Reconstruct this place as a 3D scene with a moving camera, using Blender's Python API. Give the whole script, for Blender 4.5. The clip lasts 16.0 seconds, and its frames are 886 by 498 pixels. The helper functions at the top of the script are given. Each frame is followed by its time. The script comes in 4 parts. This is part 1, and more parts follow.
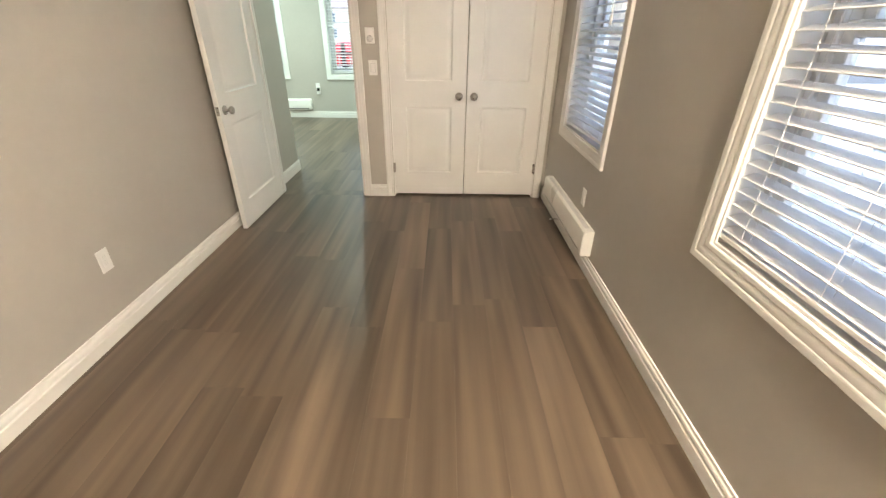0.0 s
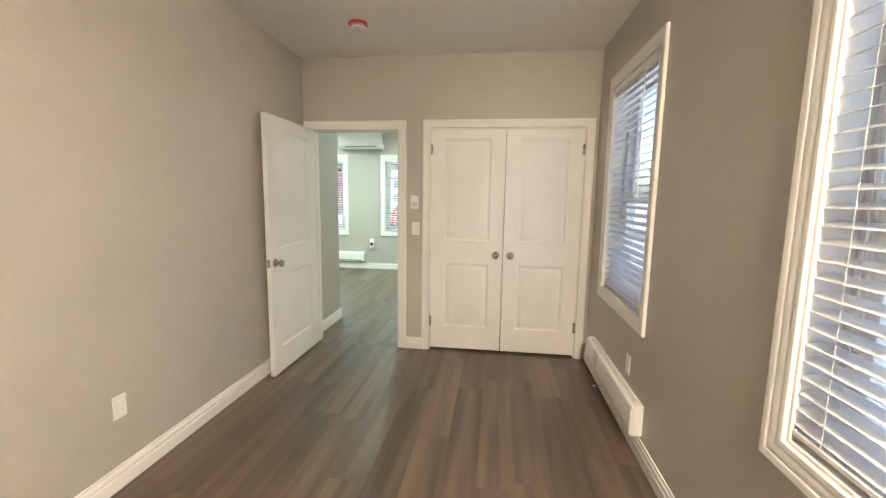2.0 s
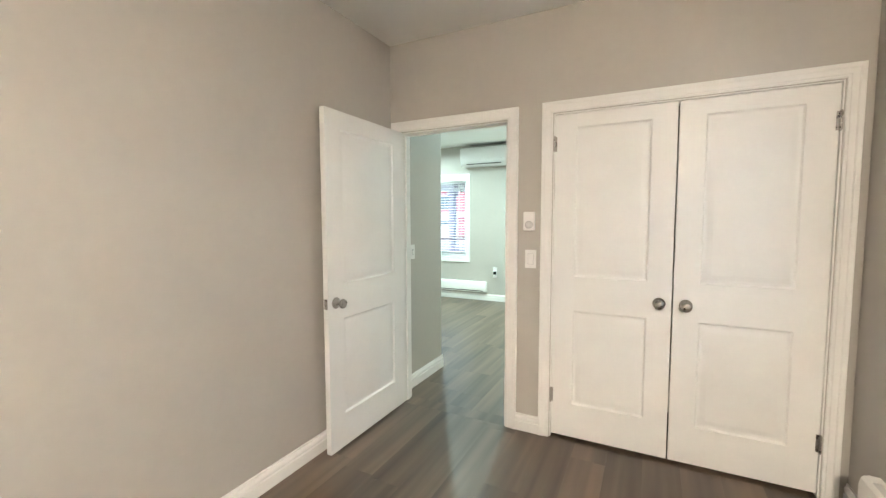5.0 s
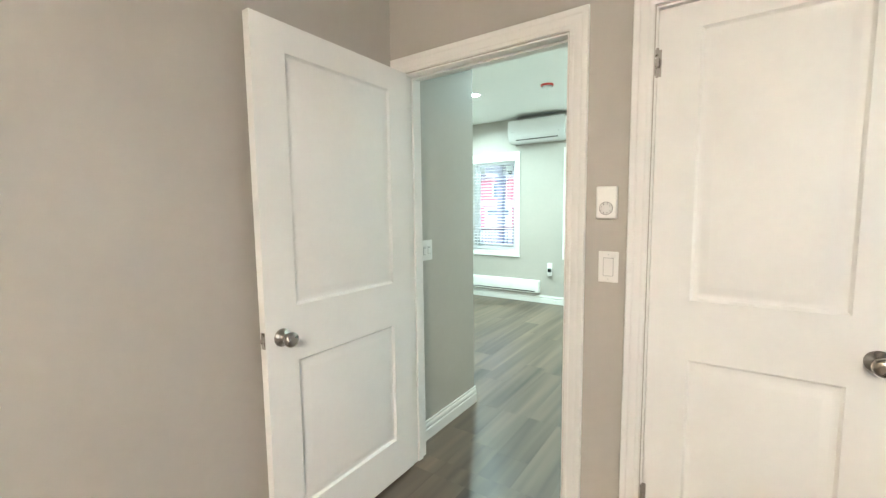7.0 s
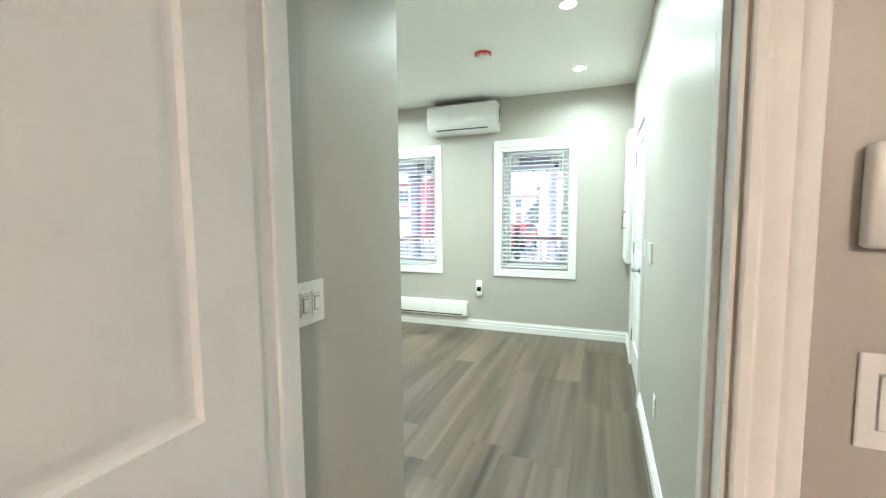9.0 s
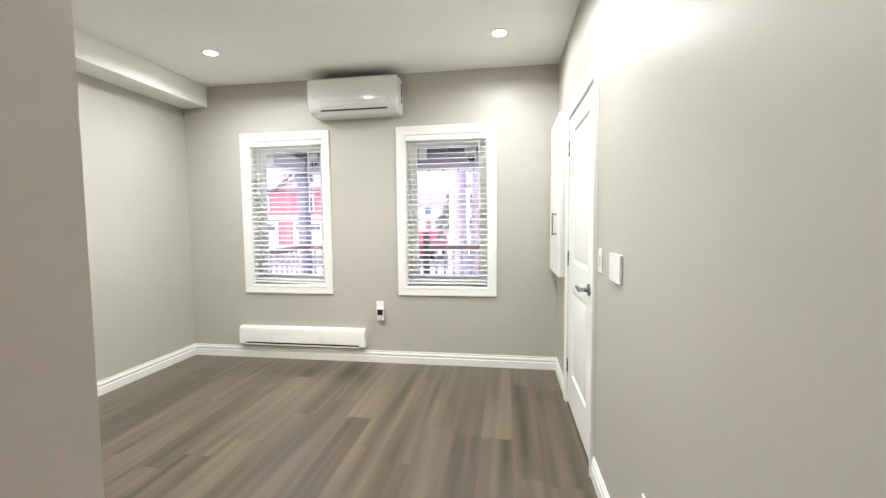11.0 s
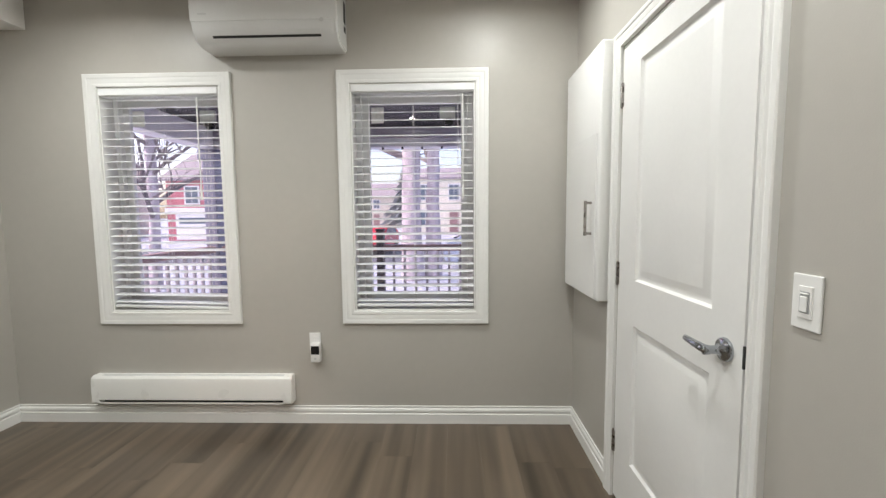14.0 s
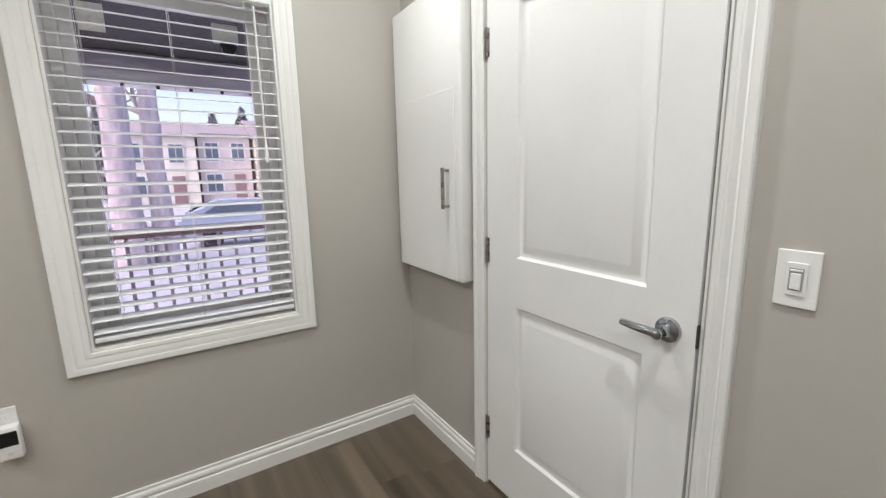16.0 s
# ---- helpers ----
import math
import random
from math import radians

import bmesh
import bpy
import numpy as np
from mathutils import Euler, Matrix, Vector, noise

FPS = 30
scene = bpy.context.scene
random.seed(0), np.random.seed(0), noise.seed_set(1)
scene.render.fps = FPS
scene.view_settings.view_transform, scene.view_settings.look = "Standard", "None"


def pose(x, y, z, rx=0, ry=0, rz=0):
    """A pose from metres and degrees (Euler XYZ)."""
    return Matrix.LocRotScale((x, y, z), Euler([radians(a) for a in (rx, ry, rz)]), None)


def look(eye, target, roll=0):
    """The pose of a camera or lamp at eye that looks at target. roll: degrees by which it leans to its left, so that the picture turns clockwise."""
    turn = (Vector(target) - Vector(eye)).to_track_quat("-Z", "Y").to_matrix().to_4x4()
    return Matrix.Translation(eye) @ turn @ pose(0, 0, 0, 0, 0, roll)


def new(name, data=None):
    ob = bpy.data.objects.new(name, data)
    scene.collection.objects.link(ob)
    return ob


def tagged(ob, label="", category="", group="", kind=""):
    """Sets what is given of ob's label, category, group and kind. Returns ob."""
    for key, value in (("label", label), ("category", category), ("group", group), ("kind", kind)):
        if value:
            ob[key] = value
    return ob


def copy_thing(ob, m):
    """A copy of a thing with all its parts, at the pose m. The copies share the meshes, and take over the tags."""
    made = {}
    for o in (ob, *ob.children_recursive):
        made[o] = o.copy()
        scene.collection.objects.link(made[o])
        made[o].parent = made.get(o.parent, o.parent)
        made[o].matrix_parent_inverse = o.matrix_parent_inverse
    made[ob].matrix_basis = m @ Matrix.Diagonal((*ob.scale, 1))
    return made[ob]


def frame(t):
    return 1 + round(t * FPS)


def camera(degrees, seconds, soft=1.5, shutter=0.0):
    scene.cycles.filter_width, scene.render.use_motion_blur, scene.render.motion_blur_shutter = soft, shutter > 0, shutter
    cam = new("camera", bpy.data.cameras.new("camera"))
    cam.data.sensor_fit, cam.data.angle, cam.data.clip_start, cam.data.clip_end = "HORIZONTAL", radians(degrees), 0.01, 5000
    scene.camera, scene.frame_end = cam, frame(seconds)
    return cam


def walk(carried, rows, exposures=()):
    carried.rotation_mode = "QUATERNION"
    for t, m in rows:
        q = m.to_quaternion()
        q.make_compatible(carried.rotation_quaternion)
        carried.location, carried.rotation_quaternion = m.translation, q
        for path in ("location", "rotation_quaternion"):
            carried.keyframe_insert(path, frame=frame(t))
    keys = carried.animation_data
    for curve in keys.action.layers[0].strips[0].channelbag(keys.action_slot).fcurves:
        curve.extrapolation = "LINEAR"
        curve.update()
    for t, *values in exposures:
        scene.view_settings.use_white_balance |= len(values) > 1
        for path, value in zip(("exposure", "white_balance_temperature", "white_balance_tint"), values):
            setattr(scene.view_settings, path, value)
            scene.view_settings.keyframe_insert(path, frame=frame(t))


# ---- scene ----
cam = camera(94.7, 16.0, 1.35)
PATH = [
    (0, (0.134, 0.092, 1.428), (0.128, 1.858, 0.488), 0.6),
    (0.5, (0.142, 0.092, 1.412), (0.134, 1.845, 0.448), 0.4),
    (1, (0.167, 0.101, 1.432), (0.126, 1.975, 0.734), 0.8),
    (1.5, (0.206, 0.152, 1.452), (0.084, 2.101, 1.021), 1.0),
    (2, (0.245, 0.181, 1.457), (-0.009, 2.148, 1.198), 0.9),
    (2.5, (0.263, 0.24, 1.443), (-0.17, 2.182, 1.244), 0.5),
    (3, (0.222, 0.425, 1.424), (-0.351, 2.332, 1.237), 0.1),
    (3.5, (0.204, 0.616, 1.417), (-0.476, 2.489, 1.241), -0.0),
    (6, (0.149, 1.771, 1.398), (-0.887, 3.475, 1.244), -0.3),
    (6.5, (0.053, 2.008, 1.394), (-1.052, 3.666, 1.213), -0.5),
    (7, (-0.138, 2.262, 1.375), (-1.266, 3.903, 1.184), -0.7),
    (7.5, (-0.312, 2.489, 1.351), (-1.411, 4.148, 1.151), -0.8),
    (8, (-0.464, 2.783, 1.382), (-1.508, 4.48, 1.206), -1.0),
    (8.5, (-0.636, 3.03, 1.361), (-1.541, 4.805, 1.188), -0.6),
    (9, (-0.818, 3.259, 1.378), (-1.54, 5.117, 1.211), -0.5),
    (9.5, (-0.905, 3.518, 1.351), (-1.427, 5.442, 1.199), -0.7),
    (10, (-0.956, 3.766, 1.35), (-1.242, 5.741, 1.216), -0.9),
    (12.5, (-1.09, 4.83, 1.313), (-1.421, 6.798, 1.19), 0.0),
    (13, (-1.174, 5.014, 1.336), (-1.481, 6.987, 1.216), -0.0),
    (13.5, (-1.228, 5.19, 1.334), (-1.442, 7.175, 1.205), -0.3),
    (14, (-1.283, 5.402, 1.335), (-1.337, 7.394, 1.171), -0.5),
    (14.5, (-1.368, 5.551, 1.327), (-1.188, 7.533, 1.126), -0.8),
    (15, (-1.499, 5.656, 1.352), (-1.074, 7.595, 1.101), -1.0),
    (15.5, (-1.563, 5.787, 1.357), (-0.843, 7.627, 1.045), -1.2),
    (16, (-1.573, 5.982, 1.365), (-0.509, 7.638, 1.015), -1.2),
]

EXPOSURES = [(0.0, 3.04, 6200, 8), (2.0, 3.02, 6200, 8), (3.0, 3.26, 6200, 8), (3.5, 3.30, 5850, 7), (6.0, 3.24, 5750, 6), (7.0, 3.40, 5700, 5), (8.5, 3.18, 5850, 10), (9.5, 3.14, 6300, 19),
             (10.2, 3.08, 6580, 28), (12.3, 2.54, 6660, 34), (14.0, 2.16, 6640, 35), (16.0, 2.08, 6580, 36)]
walk(cam, [(t, look(eye, target, roll)) for t, eye, target, roll in PATH], EXPOSURES)

# ---------------------------------------------------------------- light
world = bpy.data.worlds.new("world")
scene.world = world
world.use_nodes = True
wn = world.node_tree.nodes
sky = wn.new("ShaderNodeTexSky")
sky.sky_type, sky.sun_disc = "NISHITA", False
sky.sun_elevation, sky.sun_rotation = radians(41), radians(260)
sky.air_density, sky.dust_density, sky.ozone_density = 1.0, 3.0, 1.0
world.node_tree.links.new(sky.outputs[0], wn["Background"].inputs[0])
wn["Background"].inputs[1].default_value = 0.088

sun_data = bpy.data.lights.new("sun", "SUN")
sun_data.energy, sun_data.angle, sun_data.color = 0.62, radians(90), (1.0, 0.96, 0.92)
sun = new("sun", sun_data)
sun.matrix_world = look((-9.0, -1.6, 8.0), (0, 0, 0))

POT_W, POT_COL = 2.65, (0.80, 1.0, 0.86)
# bedroom fill light, added out of view with no known source
FILL_W, FILL_COL = 6.6, (1.0, 0.85, 0.66)
# the last two pots are unseen, added to brighten hall and left wall
POTS = [(-1.035, 7.27), (-1.045, 6.05), (-2.565, 6.49), (-3.29, 7.22), (-1.85, 5.0), (-3.29, 6.0)]
BED_FILL = (0.90, -0.41)
CEIL_BED, CEIL_LIV = 2.68, 2.69


def disk_lamp(name, x, y, z, watts, colour, size, spread=math.pi):
    data = bpy.data.lights.new(name, "AREA")
    data.shape, data.size, data.energy, data.color, data.spread = "DISK", size, watts, colour, spread
    ob = new(name, data)
    ob.location = (x, y, z)
    return ob


for px, py in POTS:
    disk_lamp("pot_lamp", px, py, CEIL_LIV - 0.012, POT_W, POT_COL, 0.09, radians(162))
# unseen fill that brightens the bedroom from its back corner
disk_lamp("bedroom_fill_lamp", BED_FILL[0], BED_FILL[1], CEIL_BED - 0.135, FILL_W, FILL_COL, 0.3)


# ---------------------------------------------------------------- materials
def material(name, colour, rough=0.5, metal=0.0, var=0.06, scale=6.0, bump=0.0, bump_scale=200.0, spec=0.5, rand=0.0, stretch=None):
    """A painted or plain surface: slow blotches, fine grain in colour, gloss and relief."""
    mat = bpy.data.materials.new(name)
    mat.use_nodes = True
    nt = mat.node_tree
    n, l = nt.nodes, nt.links
    b = n["Principled BSDF"]
    b.inputs["Roughness"].default_value, b.inputs["Metallic"].default_value = rough, metal
    b.inputs["Specular IOR Level"].default_value = spec
    geo = n.new("ShaderNodeNewGeometry")
    src = geo.outputs["Position"]
    if stretch:
        mp = n.new("ShaderNodeMapping")
        mp.inputs["Scale"].default_value = stretch
        l.new(src, mp.inputs["Vector"])
        src = mp.outputs[0]
    big, fine = n.new("ShaderNodeTexNoise"), n.new("ShaderNodeTexNoise")
    for node, sc, det in ((big, scale, 3), (fine, scale * 14, 4)):
        node.inputs["Scale"].default_value, node.inputs["Detail"].default_value = sc, det
        l.new(src, node.inputs["Vector"])
    mix = n.new("ShaderNodeMath")
    mix.operation = "MULTIPLY_ADD"
    l.new(fine.outputs["Fac"], mix.inputs[0])
    mix.inputs[1].default_value = 0.45
    l.new(big.outputs["Fac"], mix.inputs[2])
    rng = n.new("ShaderNodeMapRange")
    rng.inputs["From Min"].default_value, rng.inputs["From Max"].default_value = 0.45, 1.0
    rng.inputs["To Min"].default_value, rng.inputs["To Max"].default_value = 1 - var, 1 + var
    l.new(mix.outputs[0], rng.inputs["Value"])
    val = rng.outputs[0]
    if rand:
        info = n.new("ShaderNodeObjectInfo")
        rr = n.new("ShaderNodeMapRange")
        rr.inputs["To Min"].default_value, rr.inputs["To Max"].default_value = 1 - rand, 1 + rand
        l.new(info.outputs["Random"], rr.inputs["Value"])
        mm = n.new("ShaderNodeMath")
        mm.operation = "MULTIPLY"
        l.new(val, mm.inputs[0])
        l.new(rr.outputs[0], mm.inputs[1])
        val = mm.outputs[0]
    sc = n.new("ShaderNodeVectorMath")
    sc.operation = "SCALE"
    sc.inputs[0].default_value = colour
    l.new(val, sc.inputs["Scale"])
    l.new(sc.outputs[0], b.inputs["Base Color"])
    rmap = n.new("ShaderNodeMapRange")
    rmap.inputs["To Min"].default_value, rmap.inputs["To Max"].default_value = max(0.02, rough - 0.08), min(1, rough + 0.08)
    l.new(big.outputs["Fac"], rmap.inputs["Value"])
    l.new(rmap.outputs[0], b.inputs["Roughness"])
    if bump:
        bn, bp = n.new("ShaderNodeTexNoise"), n.new("ShaderNodeBump")
        bn.inputs["Scale"].default_value, bn.inputs["Detail"].default_value = bump_scale, 3
        l.new(src, bn.inputs["Vector"])
        bp.inputs["Strength"].default_value, bp.inputs["Distance"].default_value = bump, 0.002
        l.new(bn.outputs["Fac"], bp.inputs["Height"])
        l.new(bp.outputs[0], b.inputs["Normal"])
    return mat


def plank_material():
    """Grey-brown vinyl plank: tone by plank, long streaks, fine grain, a few dark knots."""
    mat = bpy.data.materials.new("vinyl_plank")
    mat.use_nodes = True
    n, l = mat.node_tree.nodes, mat.node_tree.links
    b = n["Principled BSDF"]
    geo, info = n.new("ShaderNodeNewGeometry"), n.new("ShaderNodeObjectInfo")
    off = n.new("ShaderNodeVectorMath")
    off.operation = "MULTIPLY_ADD"
    off.inputs[1].default_value = (37.0, 91.0, 5.0)
    l.new(info.outputs["Random"], off.inputs[0])
    l.new(geo.outputs["Position"], off.inputs[2])

    def grain(sx, sy, detail, dist=0.0):
        mp, nz = n.new("ShaderNodeMapping"), n.new("ShaderNodeTexNoise")
        mp.inputs["Scale"].default_value = (sx, sy, 1)
        nz.inputs["Scale"].default_value, nz.inputs["Detail"].default_value, nz.inputs["Distortion"].default_value = 1.0, detail, dist
        l.new(off.outputs[0], mp.inputs["Vector"])
        l.new(mp.outputs[0], nz.inputs["Vector"])
        return nz.outputs["Fac"]

    wide, streak, fine = grain(13.0, 0.65, 1.0, 0.2), grain(34, 0.9, 2, 0.2), grain(300, 6, 3)
    ramp = n.new("ShaderNodeValToRGB")
    e = ramp.color_ramp.elements
    e[0].position, e[0].color = 0.20, (0.030, 0.0222, 0.0145, 1)
    e[1].position, e[1].color = 0.85, (0.228, 0.169, 0.118, 1)
    mid = ramp.color_ramp.elements.new(0.5)
    mid.color = (0.119, 0.087, 0.061, 1)

    def madd(a, k, c):
        m = n.new("ShaderNodeMath")
        m.operation = "MULTIPLY_ADD"
        l.new(a, m.inputs[0])
        m.inputs[1].default_value = k
        if isinstance(c, float):
            m.inputs[2].default_value = c
        else:
            l.new(c, m.inputs[2])
        return m.outputs[0]

    v = madd(wide, 0.66, -0.005)
    v = madd(streak, 0.12, v)
    v = madd(fine, 0.06, v)
    v = madd(info.outputs["Random"], 0.14, v)
    l.new(v, ramp.inputs["Fac"])
    l.new(ramp.outputs[0], b.inputs["Base Color"])
    b.inputs["Specular IOR Level"].default_value = 0.6
    r = madd(streak, 0.12, 0.28)
    l.new(r, b.inputs["Roughness"])
    bp = n.new("ShaderNodeBump")
    bp.inputs["Strength"].default_value, bp.inputs["Distance"].default_value = 0.08, 0.001
    l.new(fine, bp.inputs["Height"])
    l.new(bp.outputs[0], b.inputs["Normal"])
    return mat


def glow(name, colour, strength):
    mat = bpy.data.materials.new(name)
    mat.use_nodes = True
    b = mat.node_tree.nodes["Principled BSDF"]
    b.inputs["Base Color"].default_value = (*colour, 1)
    b.inputs["Emission Color"].default_value = (*colour, 1)
    b.inputs["Emission Strength"].default_value = strength
    return mat


def glass_material():
    mat = bpy.data.materials.new("window_glass")
    mat.use_nodes = True
    n, l = mat.node_tree.nodes, mat.node_tree.links
    out = n["Material Output"]
    tr, gl, mx, fr = n.new("ShaderNodeBsdfTransparent"), n.new("ShaderNodeBsdfGlossy"), n.new("ShaderNodeMixShader"), n.new("ShaderNodeLayerWeight")
    tr.inputs[0].default_value = (0.95, 0.965, 0.96, 1)
    gl.inputs["Roughness"].default_value = 0.02
    fr.inputs["Blend"].default_value = 0.5
    pw, ma = n.new("ShaderNodeMath"), n.new("ShaderNodeMath")
    pw.operation, ma.operation = "POWER", "MULTIPLY_ADD"
    pw.inputs[1].default_value, ma.inputs[1].default_value, ma.inputs[2].default_value = 5.0, 0.96, 0.035
    l.new(fr.outputs["Facing"], pw.inputs[0])
    l.new(pw.outputs[0], ma.inputs[0])
    l.new(ma.outputs[0], mx.inputs[0])
    l.new(tr.outputs[0], mx.inputs[1])
    l.new(gl.outputs[0], mx.inputs[2])
    # a thin film of dust and insect screen that catches the daylight; also adds haze over the view
    dust_haze, mx2, dn = n.new("ShaderNodeBsdfTranslucent"), n.new("ShaderNodeMixShader"), n.new("ShaderNodeTexNoise")
    dust_haze.inputs[0].default_value = (0.80, 0.79, 0.84, 1)
    geo, rng = n.new("ShaderNodeNewGeometry"), n.new("ShaderNodeMapRange")
    dn.inputs["Scale"].default_value, dn.inputs["Detail"].default_value = 5.0, 4
    rng.inputs["To Min"].default_value, rng.inputs["To Max"].default_value = 0.004, 0.012
    l.new(geo.outputs["Position"], dn.inputs["Vector"])
    l.new(dn.outputs["Fac"], rng.inputs["Value"])
    l.new(rng.outputs[0], mx2.inputs[0])
    l.new(mx.outputs[0], mx2.inputs[1])
    l.new(dust_haze.outputs[0], mx2.inputs[2])
    l.new(mx2.outputs[0], out.inputs["Surface"])
    return mat


WALL = material("grey_beige_wall_paint", (0.45, 0.425, 0.385), 0.44, var=0.035, scale=1.6, bump=0.10, bump_scale=260)
CEIL = material("white_ceiling_paint", (0.84, 0.83, 0.80), 0.8, var=0.02, scale=1.5, bump=0.12, bump_scale=220)
TRIM = material("white_trim_paint", (0.78, 0.77, 0.745), 0.48, var=0.03, scale=5, spec=0.35)
DOOR = material("white_door_paint", (0.79, 0.78, 0.76), 0.48, var=0.025, scale=4, spec=0.35, bump=0.08, bump_scale=300)
PLANK = plank_material()
SLAB = material("dark_underlay", (0.05, 0.045, 0.04), 0.8)
NICKEL = material("satin_nickel", (0.36, 0.335, 0.31), 0.28, 1.0, var=0.08, scale=30)
CHROME = material("brushed_chrome", (0.40, 0.42, 0.45), 0.14, 1.0, var=0.06, scale=40)
PLASTIC = material("white_plastic", (0.80, 0.79, 0.77), 0.3, var=0.02, scale=8)
GLOSS = material("glossy_white_plastic", (0.78, 0.78, 0.77), 0.14, var=0.02, scale=5)
PLASTIC_GREY = material("pale_grey_plastic", (0.62, 0.62, 0.61), 0.4, var=0.03, scale=8)
SLOT = material("grey_switch_slot", (0.34, 0.34, 0.335), 0.5, var=0.05, scale=20)
DIAL_RING = material("grey_plastic_ring", (0.26, 0.255, 0.25), 0.5, var=0.05, scale=20)
BLACK = material("black_plastic", (0.012, 0.012, 0.013), 0.2, var=0.1, scale=20)
DARK = material("dark_slot", (0.03, 0.03, 0.03), 0.7, var=0.1, scale=20)
ENAMEL = material("white_enamelled_steel", (0.80, 0.79, 0.76), 0.3, var=0.02, scale=5, bump=0.02, bump_scale=60)
SLAT = material("white_faux_wood_slat", (0.82, 0.82, 0.82), 0.4, var=0.02, scale=12, rand=0.02)
CORD = material("white_cord", (0.7, 0.69, 0.67), 0.8)
VINYL = material("white_vinyl_frame", (0.78, 0.78, 0.78), 0.35, var=0.02, scale=6)
GLASS = glass_material()
RED = material("red_plastic", (0.62, 0.05, 0.03), 0.4, var=0.04, scale=20)
PAPER = material("printed_paper_label", (0.72, 0.71, 0.70), 0.7, var=0.15, scale=60)
LED = glow("led_lens", (0.97, 1.0, 0.93), 14.0)
# glow of the added bedroom fill light
FILL_GLOW = glow("fill_lamp_glow", (1.0, 0.80, 0.60), 45.0)
THRESH = material("brown_threshold", (0.10, 0.07, 0.05), 0.5, var=0.2, scale=30)


# ---------------------------------------------------------------- mesh helpers
def part(name, bm, mat, parent=None, label="", m=None):
    me = bpy.data.meshes.new(name)
    bmesh.ops.recalc_face_normals(bm, faces=bm.faces)
    bm.to_mesh(me)
    bm.free()
    me.materials.append(mat)
    ob = new(name, me)
    if parent:
        ob.parent = parent
    if m is not None:
        ob.matrix_basis = m
    return tagged(ob, label)


def smooth(ob, angle=40):
    me = ob.data
    me.shade_smooth()
    me.set_sharp_from_angle(angle=radians(angle))
    return ob


def thing(name, m, label, category, group="", kind=""):
    ob = new(name)
    ob.empty_display_size = 0.1
    ob.matrix_basis = m
    return tagged(ob, label, category, group, kind)


def box(bm, x0, x1, y0, y1, z0, z1, bevel=0.0, seg=2):
    r = bmesh.ops.create_cube(bm, size=1, matrix=Matrix.Translation(((x0 + x1) / 2, (y0 + y1) / 2, (z0 + z1) / 2)) @ Matrix.Diagonal((x1 - x0, y1 - y0, z1 - z0, 1)))
    if bevel:
        es = list({e for v in r["verts"] for e in v.link_edges})
        bmesh.ops.bevel(bm, geom=es, offset=bevel, segments=seg, affect="EDGES", profile=0.5)
    return bm


def boxed(*a, **k):
    return box(bmesh.new(), *a, **k)


def lathe(bm, prof, m=Matrix(), seg=24):
    """Turns a profile of (radius, height) about z."""
    rings = []
    for r, h in prof:
        if r < 1e-6:
            rings.append([bm.verts.new(m @ Vector((0, 0, h)))])
        else:
            rings.append([bm.verts.new(m @ Vector((r * math.cos(2 * math.pi * i / seg), r * math.sin(2 * math.pi * i / seg), h))) for i in range(seg)])
    for a, b in zip(rings, rings[1:]):
        for i in range(seg):
            j = (i + 1) % seg
            q = [a[i % len(a)], a[j % len(a)], b[j % len(b)], b[i % len(b)]]
            q = list(dict.fromkeys(q))
            if len(q) > 2:
                bm.faces.new(q)
    for ring in (rings[0], rings[-1]):
        if len(ring) > 2:
            bm.faces.new(ring)
    return bm


def lathed(prof, m=Matrix(), seg=24):
    return lathe(bmesh.new(), prof, m, seg)


def tube(bm, pts, radius, seg=8):
    """A round bar along points."""
    pts = [Vector(p) for p in pts]
    rings = []
    for i, p in enumerate(pts):
        d = (pts[min(i + 1, len(pts) - 1)] - pts[max(i - 1, 0)]).normalized()
        u = d.orthogonal().normalized() if i == 0 else (u - d * u.dot(d)).normalized()
        w = d.cross(u)
        r = radius[i] if isinstance(radius, (list, tuple)) else radius
        rings.append([bm.verts.new(p + r * (u * math.cos(2 * math.pi * k / seg) + w * math.sin(2 * math.pi * k / seg))) for k in range(seg)])
    for a, b in zip(rings, rings[1:]):
        for k in range(seg):
            bm.faces.new((a[k], a[(k + 1) % seg], b[(k + 1) % seg], b[k]))
    bm.faces.new(rings[0])
    bm.faces.new(rings[-1])
    return bm


def prism(bm, prof, a, b, u, v):
    """Extrudes a closed profile of (p, q) from a to b, p along u and q along v."""
    u, v = Vector(u), Vector(v)
    ends = [[bm.verts.new(Vector(e) + u * p + v * q) for p, q in prof] for e in (a, b)]
    k = len(prof)
    for i in range(k):
        bm.faces.new((ends[0][i], ends[0][(i + 1) % k], ends[1][(i + 1) % k], ends[1][i]))
    bm.faces.new(ends[0])
    bm.faces.new(ends[1])
    return bm


